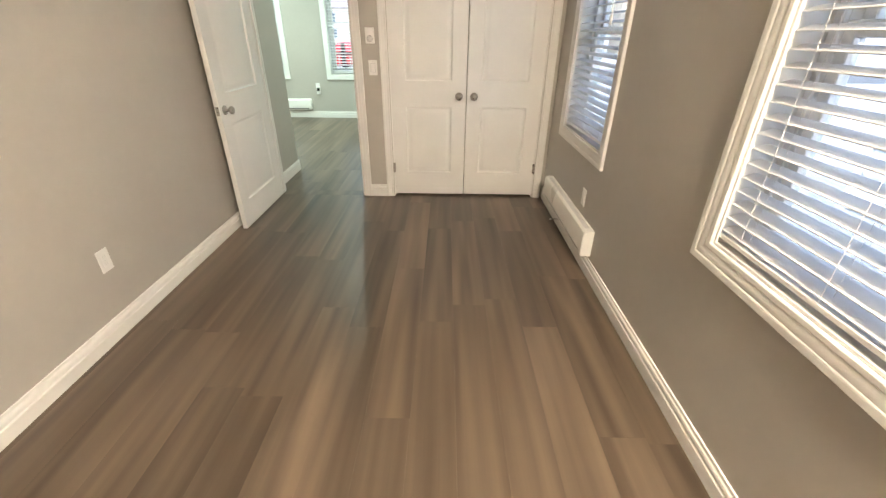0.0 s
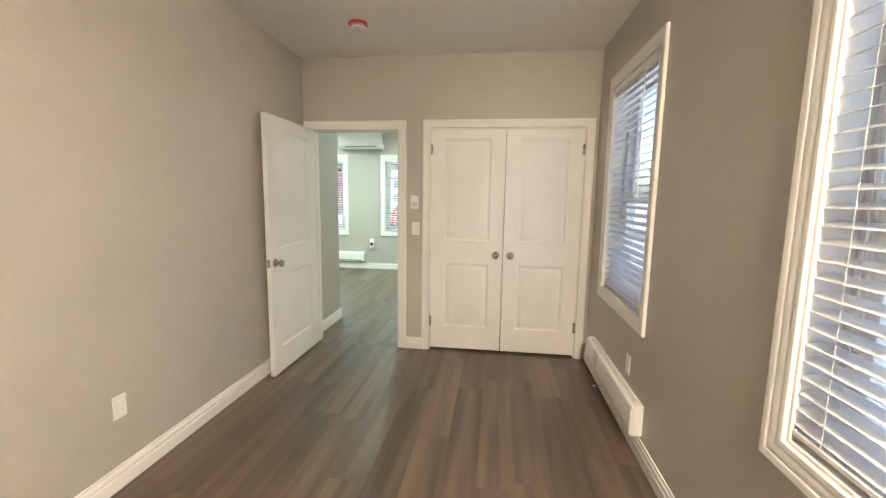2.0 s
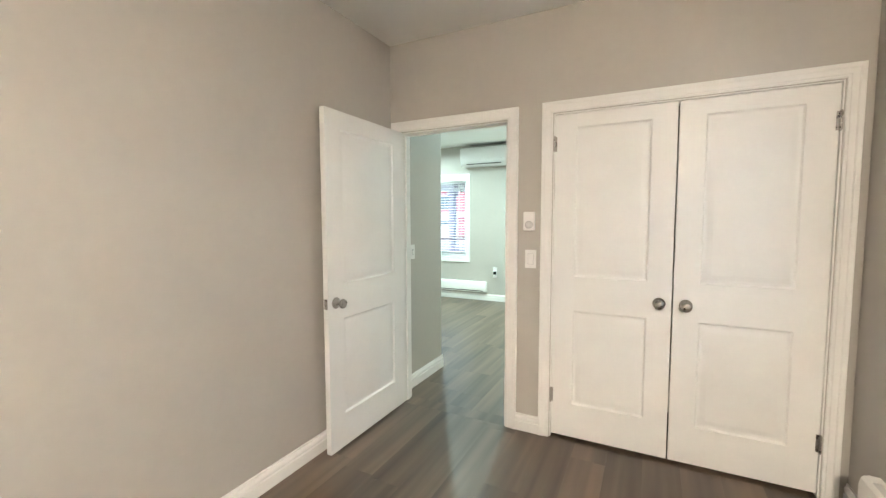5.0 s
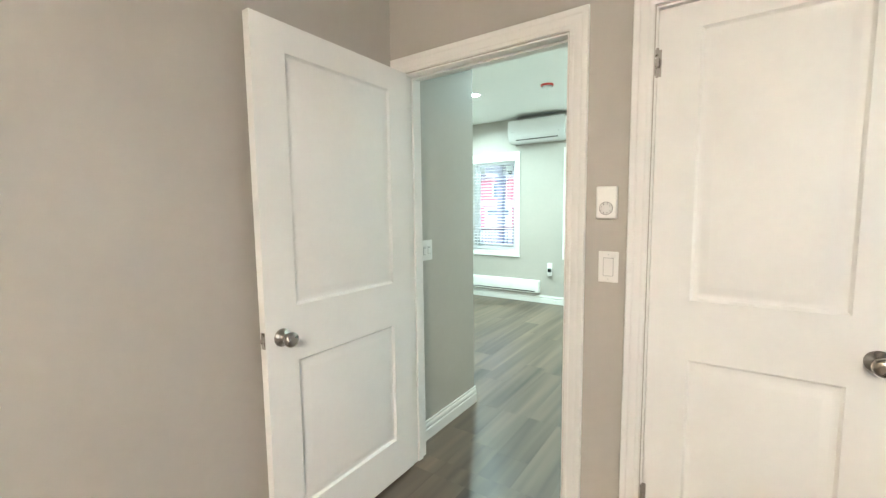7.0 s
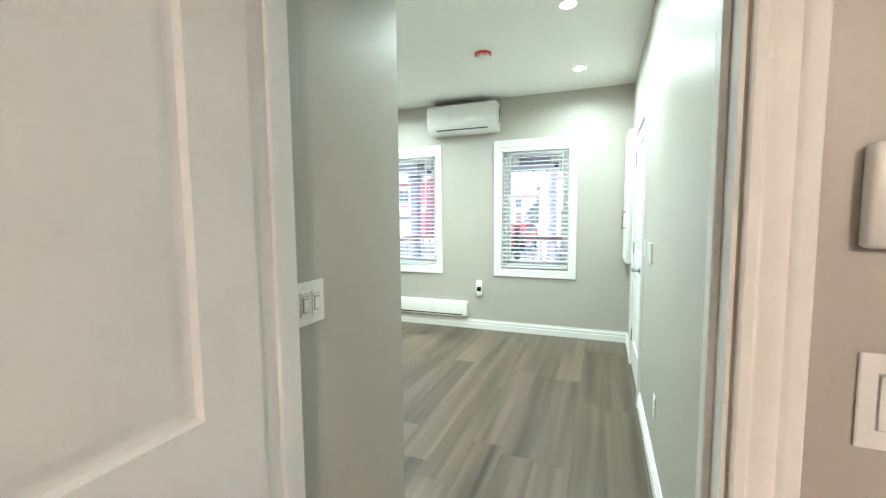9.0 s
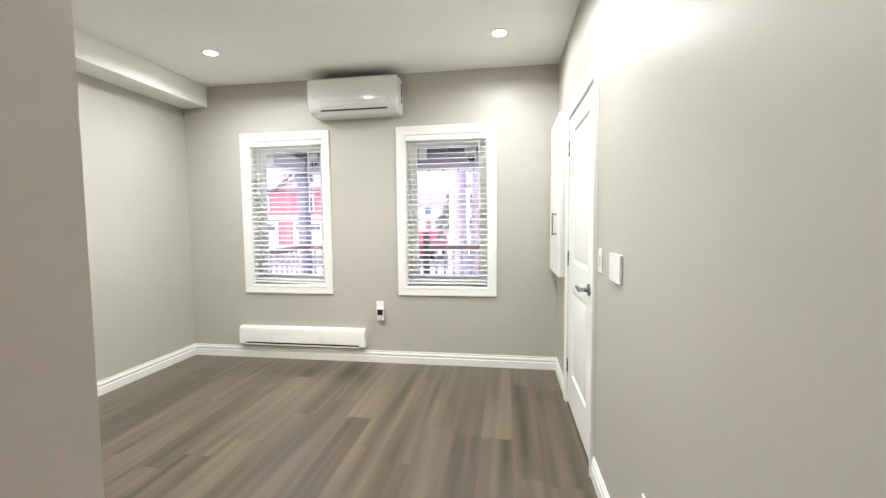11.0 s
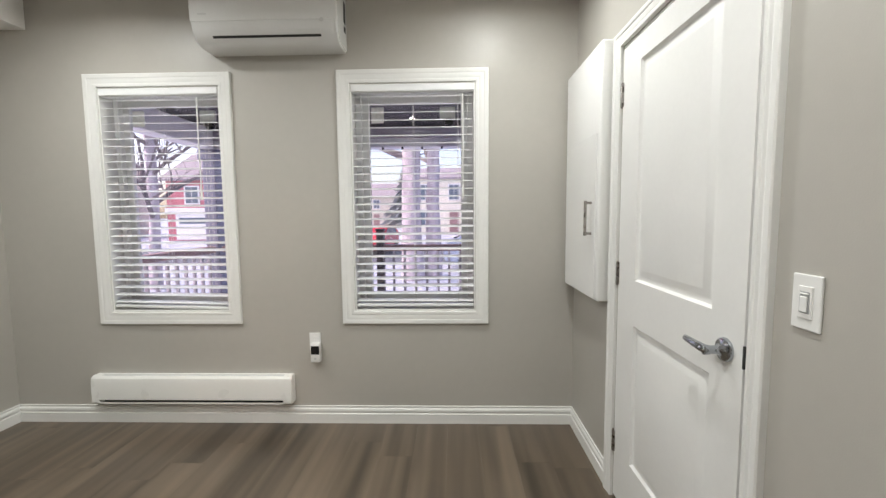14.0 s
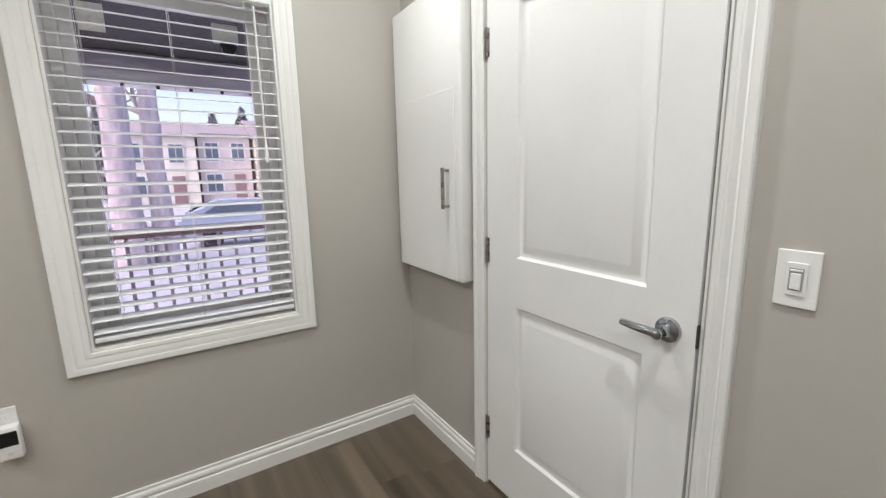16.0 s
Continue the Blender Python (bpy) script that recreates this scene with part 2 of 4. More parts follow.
def mitred(bm, path, prof, closed, place):
    """Sweeps a profile of (outward, proud) along a 2D path with mitred corners; place maps (a, b, proud) to the world."""
    k = len(path)
    rings = []
    for i in range(k):
        p = Vector(path[i])
        prev, nxt = Vector(path[(i - 1) % k]), Vector(path[(i + 1) % k])
        d0, d1 = (p - prev).normalized(), (nxt - p).normalized()
        if not closed and i == 0:
            d0 = d1
        if not closed and i == k - 1:
            d1 = d0
        n0, n1 = Vector((d0.y, -d0.x)), Vector((d1.y, -d1.x))
        mt = (n0 + n1) / (1 + n0.dot(n1))
        rings.append([bm.verts.new(place(p.x + mt.x * o, p.y + mt.y * o, h)) for o, h in prof])
    for i in range(k if closed else k - 1):
        a, b = rings[i], rings[(i + 1) % k]
        for j in range(len(prof)):
            jj = (j + 1) % len(prof)
            bm.faces.new((a[j], a[jj], b[jj], b[j]))
    if not closed:
        bm.faces.new(rings[0])
        bm.faces.new(rings[-1])
    return bm


def casing_profile(w):
    """Moulded casing: bead at the opening, cove, fat back band."""
    t = 0.019
    return [(0, 0), (0, 0.010), (0.003, 0.0125), (w * 0.20, 0.0130), (w * 0.25, 0.0112), (w * 0.30, 0.0112), (w * 0.36, 0.0128), (w * 0.58, 0.0158), (w * 0.64, 0.0150), (w * 0.70, t - 0.001), (w * 0.76, t), (w * 0.95, t), (w, t - 0.004), (w, 0)]


def wall(name, axis, c0, c1, a0, a1, z0, z1, holes=(), mat=None):
    """A wall with thickness c0..c1 across axis ('x' or 'y'), from a0 to a1 along it, with holes (a0, a1, z0, z1) through it."""
    A = sorted({a0, a1, *[h[0] for h in holes], *[h[1] for h in holes]})
    Z = sorted({z0, z1, *[h[2] for h in holes], *[h[3] for h in holes]})
    solid = lambda i, j: 0 <= i < len(A) - 1 and 0 <= j < len(Z) - 1 and not any(
        h[0] < (A[i] + A[i + 1]) / 2 < h[1] and h[2] < (Z[j] + Z[j + 1]) / 2 < h[3] for h in holes)
    at = (lambda c, a, z: (c, a, z)) if axis == "x" else (lambda c, a, z: (a, c, z))
    bm = bmesh.new()
    q = lambda *p: bm.faces.new([bm.verts.new(at(*v)) for v in p])
    for i in range(len(A) - 1):
        for j in range(len(Z) - 1):
            if not solid(i, j):
                continue
            a, b, c, d = A[i], A[i + 1], Z[j], Z[j + 1]
            for s in (c0, c1):
                q((s, a, c), (s, b, c), (s, b, d), (s, a, d))
            for ii, jj, p in ((i - 1, j, ((a, c), (a, d))), (i + 1, j, ((b, c), (b, d))), (i, j - 1, ((a, c), (b, c))), (i, j + 1, ((a, d), (b, d)))):
                if not solid(ii, jj):
                    (e, f), (g, h) = p
                    q((c0, e, f), (c0, g, h), (c1, g, h), (c1, e, f))
    bmesh.ops.remove_doubles(bm, verts=bm.verts, dist=1e-5)
    return tagged(part(name, bm, mat or WALL), kind="structure")


# ---------------------------------------------------------------- plan
XL, XR, YB, YC = -1.56, 1.09, -0.6, 3.885        # bedroom: left, right, back and closet wall
YC2 = 4.005                                      # hall side of the closet wall
XH, YH, YF, XLL = -0.538, 4.70, 7.938, -4.165      # living room: right wall, hall corner, window wall, left wall
DOOR_O = (-1.474, -0.655, 0.0, 2.045)
CLOS_O = (-0.357, 0.985, 0.0, 2.055)
EXT_O = (6.432, 7.259, 0.0, 2.055)
BW1, BW2 = (0.53, 1.39, 0.775, 2.265), (2.595, 3.46, 0.772, 2.265)
LW1, LW2 = (-3.48, -2.72, 0.735, 2.137), (-1.91, -1.15, 0.735, 2.135)

tagged(wall("wall_west", "x", XL - 0.15, XL, YB, YH, 0, 2.75), "grey-beige painted plaster wall beside the open door")
wall("wall_south", "y", YB - 0.15, YB, XL - 0.15, XR + 0.2, 0, 2.75)
tagged(wall("wall_east", "x", XR, XR + 0.2, YB, 4.7, 0, 2.75, [BW1, BW2]), "grey-beige painted wall with two windows")
tagged(wall("wall_closet", "y", YC, YC2, XL, XR, 0, 2.75, [DOOR_O, CLOS_O]), "grey-beige wall with a doorway and a double closet")
wall("wall_closet_back", "y", 4.6, 4.7, XH + 0.15, XR, 0, 2.75)
tagged(wall("wall_hall_east", "x", XH, XH + 0.15, YC2, YF, 0, 2.75, [EXT_O]), "grey-beige painted wall with the entrance door")
tagged(wall("wall_north", "y", YF, YF + 0.2, XLL - 0.15, XH + 0.15, 0, 2.75, [LW1, LW2]), "grey-beige painted wall with two windows")
wall("wall_living_west", "x", XLL - 0.15, XLL, YH, YF, 0, 2.75)
wall("wall_living_south", "y", YH - 0.15, YH, XLL - 0.15, XL - 0.15, 0, 2.75)
tagged(part("ceiling_bedroom", boxed(XL, XR, YB, YC, CEIL_BED, CEIL_BED + 0.1), CEIL), "flat white painted ceiling", kind="structure")
tagged(part("ceiling_living", boxed(XLL, XH, YC2, YF, CEIL_LIV, CEIL_LIV + 0.1), CEIL), "flat white painted ceiling", kind="structure")
tagged(part("ceiling_closet", boxed(XH + 0.15, XR, YC2, 4.6, CEIL_BED, CEIL_BED + 0.1), CEIL), kind="structure")
tagged(part("soffit", boxed(XLL, -3.9, YH, YF, 2.49, CEIL_LIV - 0.001, bevel=0.003), CEIL), "white boxed bulkhead along the ceiling", kind="structure")
# unseen roof; its east overhang is widened to shade the bedroom windows
tagged(part("roof", boxed(XLL - 0.4, XR + 0.85, YB - 0.4, YF + 0.2, 2.76, 2.9), SLAB), kind="structure")

BASE_H = 0.114
BASE_P = [(0, 0), (0.015, 0), (0.015, BASE_H * 0.52), (0.014, BASE_H * 0.55), (0.0085, BASE_H * 0.58), (0.0085, BASE_H * 0.62), (0.0125, BASE_H * 0.66), (0.0135, BASE_H * 0.74),
          (0.0115, BASE_H * 0.82), (0.006, BASE_H * 0.88), (0.006, BASE_H * 0.92), (0.008, BASE_H * 0.95), (0.007, BASE_H), (0, BASE_H)]


def baseboard(a, b, out):
    tagged(part("baseboard", prism(bmesh.new(), BASE_P, a, b, out, (0, 0, 1)), TRIM), "white moulded baseboard", kind="structure")


CW = 0.072                                        # casing width
baseboard((XL, YB, 0), (XL, YC, 0), (1, 0, 0))
baseboard((XL, YC2, 0), (XL, YH + 0.015, 0), (1, 0, 0))
baseboard((XR, YB, 0), (XR, YC, 0), (-1, 0, 0))
baseboard((XL, YB, 0), (XR, YB, 0), (0, 1, 0))
baseboard((DOOR_O[1] + CW, YC, 0), (CLOS_O[0] - 0.07, YC, 0), (0, -1, 0))
baseboard((XH, YC2, 0), (XH, EXT_O[0] - 0.073, 0), (-1, 0, 0))
baseboard((XH, EXT_O[1] + 0.070, 0), (XH, YF, 0), (-1, 0, 0))
baseboard((XLL, YF, 0), (XH, YF, 0), (0, -1, 0))
baseboard((XLL, YH, 0), (XLL, YF, 0), (1, 0, 0))
baseboard((XLL, YH, 0), (XL, YH, 0), (0, 1, 0))


# ---------------------------------------------------------------- doors
def door_casing(name, a0, a1, z1, place, w=CW):
    bm = mitred(bmesh.new(), [(a0, 0), (a0, z1), (a1, z1), (a1, 0)], [(-o, h) for o, h in casing_profile(w)], False, place)
    bmesh.ops.recalc_face_normals(bm, faces=bm.faces)
    return tagged(smooth(part(name, bm, TRIM), 22), "white moulded door casing", kind="structure")


door_casing("trim_door", DOOR_O[0] - 0.004, DOOR_O[1] + 0.004, DOOR_O[3] + 0.004, lambda a, b, h: (a, YC - h, b))
door_casing("trim_closet", CLOS_O[0] - 0.004, CLOS_O[1] + 0.004, CLOS_O[3] + 0.004, lambda a, b, h: (a, YC - h, b), 0.066)
door_casing("trim_entrance", EXT_O[0] - 0.009, EXT_O[1] + 0.006, EXT_O[3] + 0.006, lambda a, b, h: (XH - h * 1.15, a, b), 0.064)


def jamb(name, a0, a1, z1, c0, c1, at, stop):
    """Lining of a doorway: two sides and a head, with a stop strip."""
    bm = bmesh.new()
    t = 0.006
    for p0, p1, q0, q1 in ((a0, a0 + t, 0, z1), (a1 - t, a1, 0, z1), (a0 + t, a1 - t, z1 - t, z1)):
        box(bm, p0, p1, c0, c1, q0, q1)
    s0, s1 = stop
    for p0, p1, q0, q1 in ((a0 + t, a0 + t + 0.011, 0, z1 - t), (a1 - t - 0.011, a1 - t, 0, z1 - t), (a0 + t + 0.011, a1 - t - 0.011, z1 - t - 0.011, z1 - t)):
        box(bm, p0, p1, s0, s1, q0, q1, 0.002, 1)
    if at == "x":
        bmesh.ops.transform(bm, matrix=Matrix(((0, 1, 0, 0), (1, 0, 0, 0), (0, 0, 1, 0), (0, 0, 0, 1))), verts=bm.verts)
    return tagged(part(name, bm, TRIM), "white painted door lining", kind="structure")


jamb("trim_door_lining", DOOR_O[0], DOOR_O[1], DOOR_O[3], YC + 0.001, YC2 - 0.001, "y", (YC + 0.045, YC + 0.08))
jamb("trim_closet_lining", CLOS_O[0], CLOS_O[1], CLOS_O[3], YC + 0.001, YC2 - 0.001, "y", (YC + 0.055, YC + 0.09))
jamb("trim_entrance_lining", EXT_O[0], EXT_O[1], EXT_O[3], XH + 0.001, XH + 0.149, "x", (XH + 0.055, XH + 0.09))


def ringed(bm, rect, rings):
    """Nested rectangles (inset, depth) joined by faces; the innermost is closed."""
    a0, a1, b0, b1 = rect
    loops = [[bm.verts.new(v) for v in ((a0 + i, d, b0 + i), (a1 - i, d, b0 + i), (a1 - i, d, b1 - i), (a0 + i, d, b1 - i))] for i, d in rings]
    for p, q in zip(loops, loops[1:]):
        for k in range(4):
            bm.faces.new((p[k], p[(k + 1) % 4], q[(k + 1) % 4], q[k]))
    bm.faces.new(loops[-1])
    return bm


def panel_door(name, m, w, h, panels, label, t=0.035):
    """A moulded two-panel leaf. Local: x from hinge to latch, z up, its shown face at y 0, thickness to +y."""
    root = thing(name, m, label, "door", kind="structure")
    bm = bmesh.new()
    A = sorted({0, w, *[p[0] for p in panels], *[p[1] for p in panels]})
    Z = sorted({0, h, *[p[2] for p in panels], *[p[3] for p in panels]})
    for i in range(len(A) - 1):
        for j in range(len(Z) - 1):
            ca, cz = (A[i] + A[i + 1]) / 2, (Z[j] + Z[j + 1]) / 2
            if not any(p[0] < ca < p[1] and p[2] < cz < p[3] for p in panels):
                bm.faces.new([bm.verts.new(v) for v in ((A[i], 0, Z[j]), (A[i + 1], 0, Z[j]), (A[i + 1], 0, Z[j + 1]), (A[i], 0, Z[j + 1]))])
    corners = [(0, 0), (w, 0), (w, h), (0, h)]
    for k in range(4):
        (a, b), (c, d) = corners[k], corners[(k + 1) % 4]
        bm.faces.new([bm.verts.new(v) for v in ((a, 0, b), (c, 0, d), (c, t, d), (a, t, b))])
    bm.faces.new([bm.verts.new((a, t, b)) for a, b in corners])
    bmesh.ops.remove_doubles(bm, verts=bm.verts, dist=1e-5)
    part("leaf", bm, DOOR, root)
    for p in panels:
        bm = ringed(bmesh.new(), p, [(0, 0), (0.003, 0.0045), (0.009, 0.0100), (0.014, 0.0115), (0.023, 0.0115), (0.029, 0.0098), (0.048, 0.0022), (0.053, 0.0012)])
        smooth(part("panel", bm, DOOR, root), 25)
    return root


def knob(parent, x, z, mat=NICKEL):
    m = Matrix.Translation((x, 0, z)) @ Matrix.Rotation(radians(90), 4, "X")
    k = part("knob", lathed([(0, -0.002), (0.031, -0.002), (0.033, 0.003), (0.031, 0.008), (0.017, 0.012), (0.0115, 0.020), (0.0115, 0.030), (0.017, 0.036), (0.0255, 0.044),
                             (0.0285, 0.053), (0.026, 0.062), (0.018, 0.067), (0.008, 0.0685), (0, 0.0685)], m, 28), mat, parent, "round satin nickel knob")
    smooth(k, 60)
    smooth(part("rose", lathed([(0, 0.0), (0.0335, 0.0), (0.0335, 0.004), (0.030, 0.0075), (0.019, 0.0075), (0.019, 0.0)], m, 28), mat, k), 40)


def hinge(parent, x, z, y=-0.006, h=0.09, leaf=True):
    bm = bmesh.new()
    for i in range(3):
        lathe(bm, [(0.0062, z - h / 2 + i * h / 3 + 0.001), (0.0062, z - h / 2 + (i + 1) * h / 3 - 0.001)], Matrix.Translation((x, y, 0)), 12)
    for e in (-1, 1):
        lathe(bm, [(0.0045, z + e * h / 2), (0.0045, z + e * (h / 2 + 0.004)), (0, z + e * (h / 2 + 0.006))], Matrix.Translation((x, y, 0)), 10)
    if leaf:
        box(bm, x - 0.015, x + 0.013, -0.0022, 0.001, z - h / 2, z + h / 2)
    part("hinge", bm, NICKEL, parent, "satin nickel butt hinge")


PANELS80 = [(0.13, 0.68, 0.205, 0.80), (0.13, 0.68, 1.012, 1.925)]
# open bedroom door: it stands along the left wall, hinged at the doorway
bed_door = panel_door("door_1", pose(-1.453, 3.064, 0.012, 0, 0, 90), 0.81, 2.03, PANELS80, "white two-panel bedroom door standing open against the wall")
knob(bed_door, 0.065, 0.905)
for hz in (0.28, 1.02, 1.76):
    hinge(bed_door, 0.816, hz, 0.036, 0.09, False)
lp = part("latch_plate", boxed(-0.0012, 0.001, 0.006, 0.029, 0.875, 0.935), NICKEL, bed_door, "nickel latch plate on the edge")
part("latch_bolt", boxed(-0.010, -0.001, 0.012, 0.023, 0.895, 0.915, 0.003, 1), NICKEL, lp)

# closet pair
CW2 = (CLOS_O[1] - CLOS_O[0] - 0.012 - 0.011) / 2
PANELSC = [(0.125, CW2 - 0.125, 0.215, 0.815), (0.125, CW2 - 0.125, 1.03, 1.945)]
cl_l = panel_door("door_2", pose(CLOS_O[0] + 0.0075, YC + 0.016, 0.02), CW2, 2.026, PANELSC, "white two-panel closet door, closed, hinged beside the switch")
cl_r = panel_door("door_3", pose(CLOS_O[1] - 0.0075 - CW2, YC + 0.016, 0.02), CW2, 2.026, PANELSC, "white two-panel closet door, closed, hinged beside the window wall")
knob(cl_l, CW2 - 0.062, 0.905)
knob(cl_r, 0.062, 0.905)
for hz in (0.26, 1.85):
    hinge(cl_l, -0.002, hz, -0.012)
    hinge(cl_r, CW2 + 0.002, hz, -0.012)

# entrance door, seen from inside, hinged at the window wall
EW = EXT_O[1] - EXT_O[0] - 0.022
ent = panel_door("door_4", pose(XH - 0.003, EXT_O[1] - 0.009, 0.024, 0, 0, -90), EW, 2.018, [(0.165, EW - 0.135, 0.24, 0.845), (0.165, EW - 0.135, 1.035, 1.92)],
                 "white two-panel entrance door, closed, with a lever handle", 0.042)
for hz in (0.26, 1.045, 1.825):
    hinge(ent, -0.003, hz, -0.004, 0.1)
lv = part("lever_handle", lathed([(0, -0.001), (0.033, -0.001), (0.034, 0.004), (0.031, 0.010), (0.019, 0.0125), (0.0125, 0.018), (0.0115, 0.044), (0.0135, 0.048), (0.0135, 0.060), (0, 0.062)],
                                 Matrix.Translation((EW - 0.068, 0, 0.938)) @ Matrix.Rotation(radians(90), 4, "X"), 28), CHROME, ent, "brushed chrome lever handle")
smooth(lv, 50)
bm = tube(bmesh.new(), [(EW - 0.060, -0.053, 0.938), (EW - 0.066, -0.053, 0.938), (EW - 0.115, -0.054, 0.939), (EW - 0.160, -0.053, 0.941), (EW - 0.170, -0.052, 0.9415), (EW - 0.173, -0.052, 0.9415)],
          [0.008, 0.0125, 0.0112, 0.0095, 0.0085, 0.004], 14)
smooth(part("lever", bm, CHROME, lv), 60)
part("strike_gap", boxed(EW + 0.001, EW + 0.006, -0.003, 0.003, 0.91, 0.97), DARK, ent, "dark latch in the gap")
tagged(part("threshold", boxed(XH - 0.004, XH + 0.148, EXT_O[0] + 0.007, EXT_O[1] - 0.007, -0.004, 0.02, 0.004), THRESH), "brown wooden door threshold", "threshold", kind="structure")


# ---------------------------------------------------------------- windows and blinds
def window(name, m, w, z0, z1, casing, mid_rail, label):
    """Local: x along the wall from 0 to w, y outwards from the room's wall face at 0, z up in the world."""
    root = thing(name, m, label, "window", kind="structure")
    bm = mitred(bmesh.new(), [(0, z0), (0, z1), (w, z1), (w, z0)], [(-o - 0.002, h) for o, h in casing_profile(casing)], True, lambda a, b, h: (a, -h, b))
    smooth(part("casing", bm, TRIM, root, "white moulded picture-frame casing"), 22)
    bm = bmesh.new()
    t = 0.008
    for p in ((0, t, z0, z1), (w - t, w, z0, z1), (t, w - t, z0, z0 + t), (t, w - t, z1 - t, z1)):
        box(bm, p[0], p[1], 0.0, 0.135, p[2], p[3])
    part("window_lining", bm, TRIM, root)
    f, o = 0.035, 0.10
    bm = bmesh.new()
    for p in ((t, t + f, z0 + t, z1 - t), (w - t - f, w - t, z0 + t, z1 - t), (t + f, w - t - f, z0 + t, z0 + t + f), (t + f, w - t - f, z1 - t - f, z1 - t)):
        box(bm, p[0], p[1], o, o + 0.085, p[2], p[3], 0.003, 1)
    part("window_frame", bm, VINYL, root, "white vinyl frame")
    s = 0.042
    a0, a1, b0, b1 = t + f, w - t - f, z0 + t + f, z1 - t - f
    spans = [(b0, b1, o + 0.03)] if not mid_rail else [(b0, mid_rail + s / 2, o + 0.012), (mid_rail - s / 2, b1, o + 0.046)]
    for c0, c1, d in spans:
        bm = bmesh.new()
        for p in ((a0, a0 + s, c0, c1), (a1 - s, a1, c0, c1), (a0 + s, a1 - s, c0, c0 + s), (a0 + s, a1 - s, c1 - s, c1)):
            box(bm, p[0], p[1], d, d + 0.032, p[2], p[3], 0.003, 1)
        sash = part("sash", bm, VINYL, root)
        pane = part("pane", boxed(a0 + s - 0.003, a1 - s + 0.003, d + 0.014, d + 0.018, c0 + s - 0.003, c1 - s + 0.003), GLASS, sash, "clear glass pane")
        pane.visible_shadow = False
    return root


def slat_mesh(w, depth=0.048, seg=6):
    """A shallow-crowned slat, 2.6 mm thick, along x."""
    bm = bmesh.new()
    prof = []
    for i in range(seg + 1):
        v = -depth / 2 + depth * i / seg
        prof.append((v, 0.0016 * (1 - (2 * v / depth) ** 2)))
    prof = [(v, h + 0.0013) for v, h in prof] + [(v, h - 0.0013) for v, h in reversed(prof)]
    rings = []
    for x in (0.0, w):
        rings.append([bm.verts.new((x, v, h)) for v, h in prof])
    for a, b in zip(rings, rings[1:]):
        for j in range(len(prof)):
            bm.faces.new((a[j], a[(j + 1) % len(prof)], b[(j + 1) % len(prof)], b[j]))
    bm.faces.new(rings[0])
    bm.faces.new(rings[-1])
    bmesh.ops.recalc_face_normals(bm, faces=bm.faces)
    me = bpy.data.meshes.new("slat")
    bm.to_mesh(me)
    bm.free()
    me.materials.append(SLAT)
    return me


def blind(m, w, z0, z1, tilt, label, group, bottom_tilt=0.0, wand_at=0.86, wand_len=0.62):
    """Horizontal blind: local x along, y towards the outside, z up; hangs within a reveal w wide."""
    root = thing("window_blind", m, label, "blind", group)
    g = 0.011
    L, Y = w - 2 * g, 0.030
    part("headrail", boxed(g, w - g, Y - 0.024, Y + 0.024, z1 - 0.052, z1 - 0.010, 0.003, 1), SLAT, root)
    part("valance", boxed(g - 0.004, w - g + 0.004, Y - 0.037, Y - 0.027, z1 - 0.048, z1 - 0.006, 0.004), SLAT, root, "white valance hiding the headrail")
    pitch = 0.0455
    top, bot = z1 - 0.070, z0 + 0.066
    n = int((top - bot) / pitch)
    pitch = (top - bot) / n
    me = slat_mesh(L)
    for i in range(n + 1):
        k = i / n
        ob = new("slat", me)
        ob.parent = root
        low = max(0.0, (k - 0.8) / 0.2)
        ob.matrix_basis = Matrix.Translation((g, Y, top - i * pitch - 0.001 * random.random())) @ Matrix.Rotation(radians(bottom_tilt * low ** 2 + random.uniform(-0.12, 0.12)), 4, "Y") @ \
            Matrix.Rotation(radians(tilt + random.uniform(-2.0, 2.0)), 4, "X")
    bm = boxed(0, L, -0.025, 0.025, -0.009, 0.009, 0.004)
    part("bottom_rail", bm, SLAT, root, m=Matrix.Translation((g, Y, z0 + 0.036)) @ Matrix.Rotation(radians(bottom_tilt), 4, "Y"))
    for fx in (0.13, 0.5, 0.87) if w < 0.8 else (0.12, 0.5, 0.88):
        x = g + L * fx
        for dy in (-0.0255, 0.0255):
            part("ladder_cord", tube(bmesh.new(), [(x, Y + dy, z0 + 0.045), (x, Y + dy, z1 - 0.052)], 0.0009, 5), CORD, root)
        part("lift_cord", tube(bmesh.new(), [(x + 0.006, Y, z0 + 0.04), (x + 0.006, Y, z1 - 0.052)], 0.0009, 5), CORD, root)
    x = w * wand_at
    wd = part("tilt_wand", tube(bmesh.new(), [(x, Y - 0.050, z1 - 0.07), (x, Y - 0.050, z1 - 0.07 - wand_len)], 0.0042, 6), PLASTIC, root, "clear-white tilt wand")
    smooth(part("wand_grip", lathed([(0, 0), (0.007, 0), (0.0085, 0.01), (0.0055, 0.075), (0.004, 0.08)], Matrix.Translation((x, Y - 0.050, z1 - 0.075 - wand_len)), 10), PLASTIC, wd), 50)
    return root


for nm, (a0, a1, z0, z1), bt in (("window_1", LW1, 1.4), ("window_2", LW2, 0.0)):
    m = pose(a0, YF, 0)
    window(nm, m, a1 - a0, z0, z1, 0.078, None, "white-framed window over the porch with moulded casing")
    b = blind(m, a1 - a0, z0, z1, 13, "white horizontal slat blind with its slats open" if bt == 0 else "white slat blind with a crooked bottom rail", "living room blinds", bt,
              0.90 if bt == 0 else 0.83, 0.62)
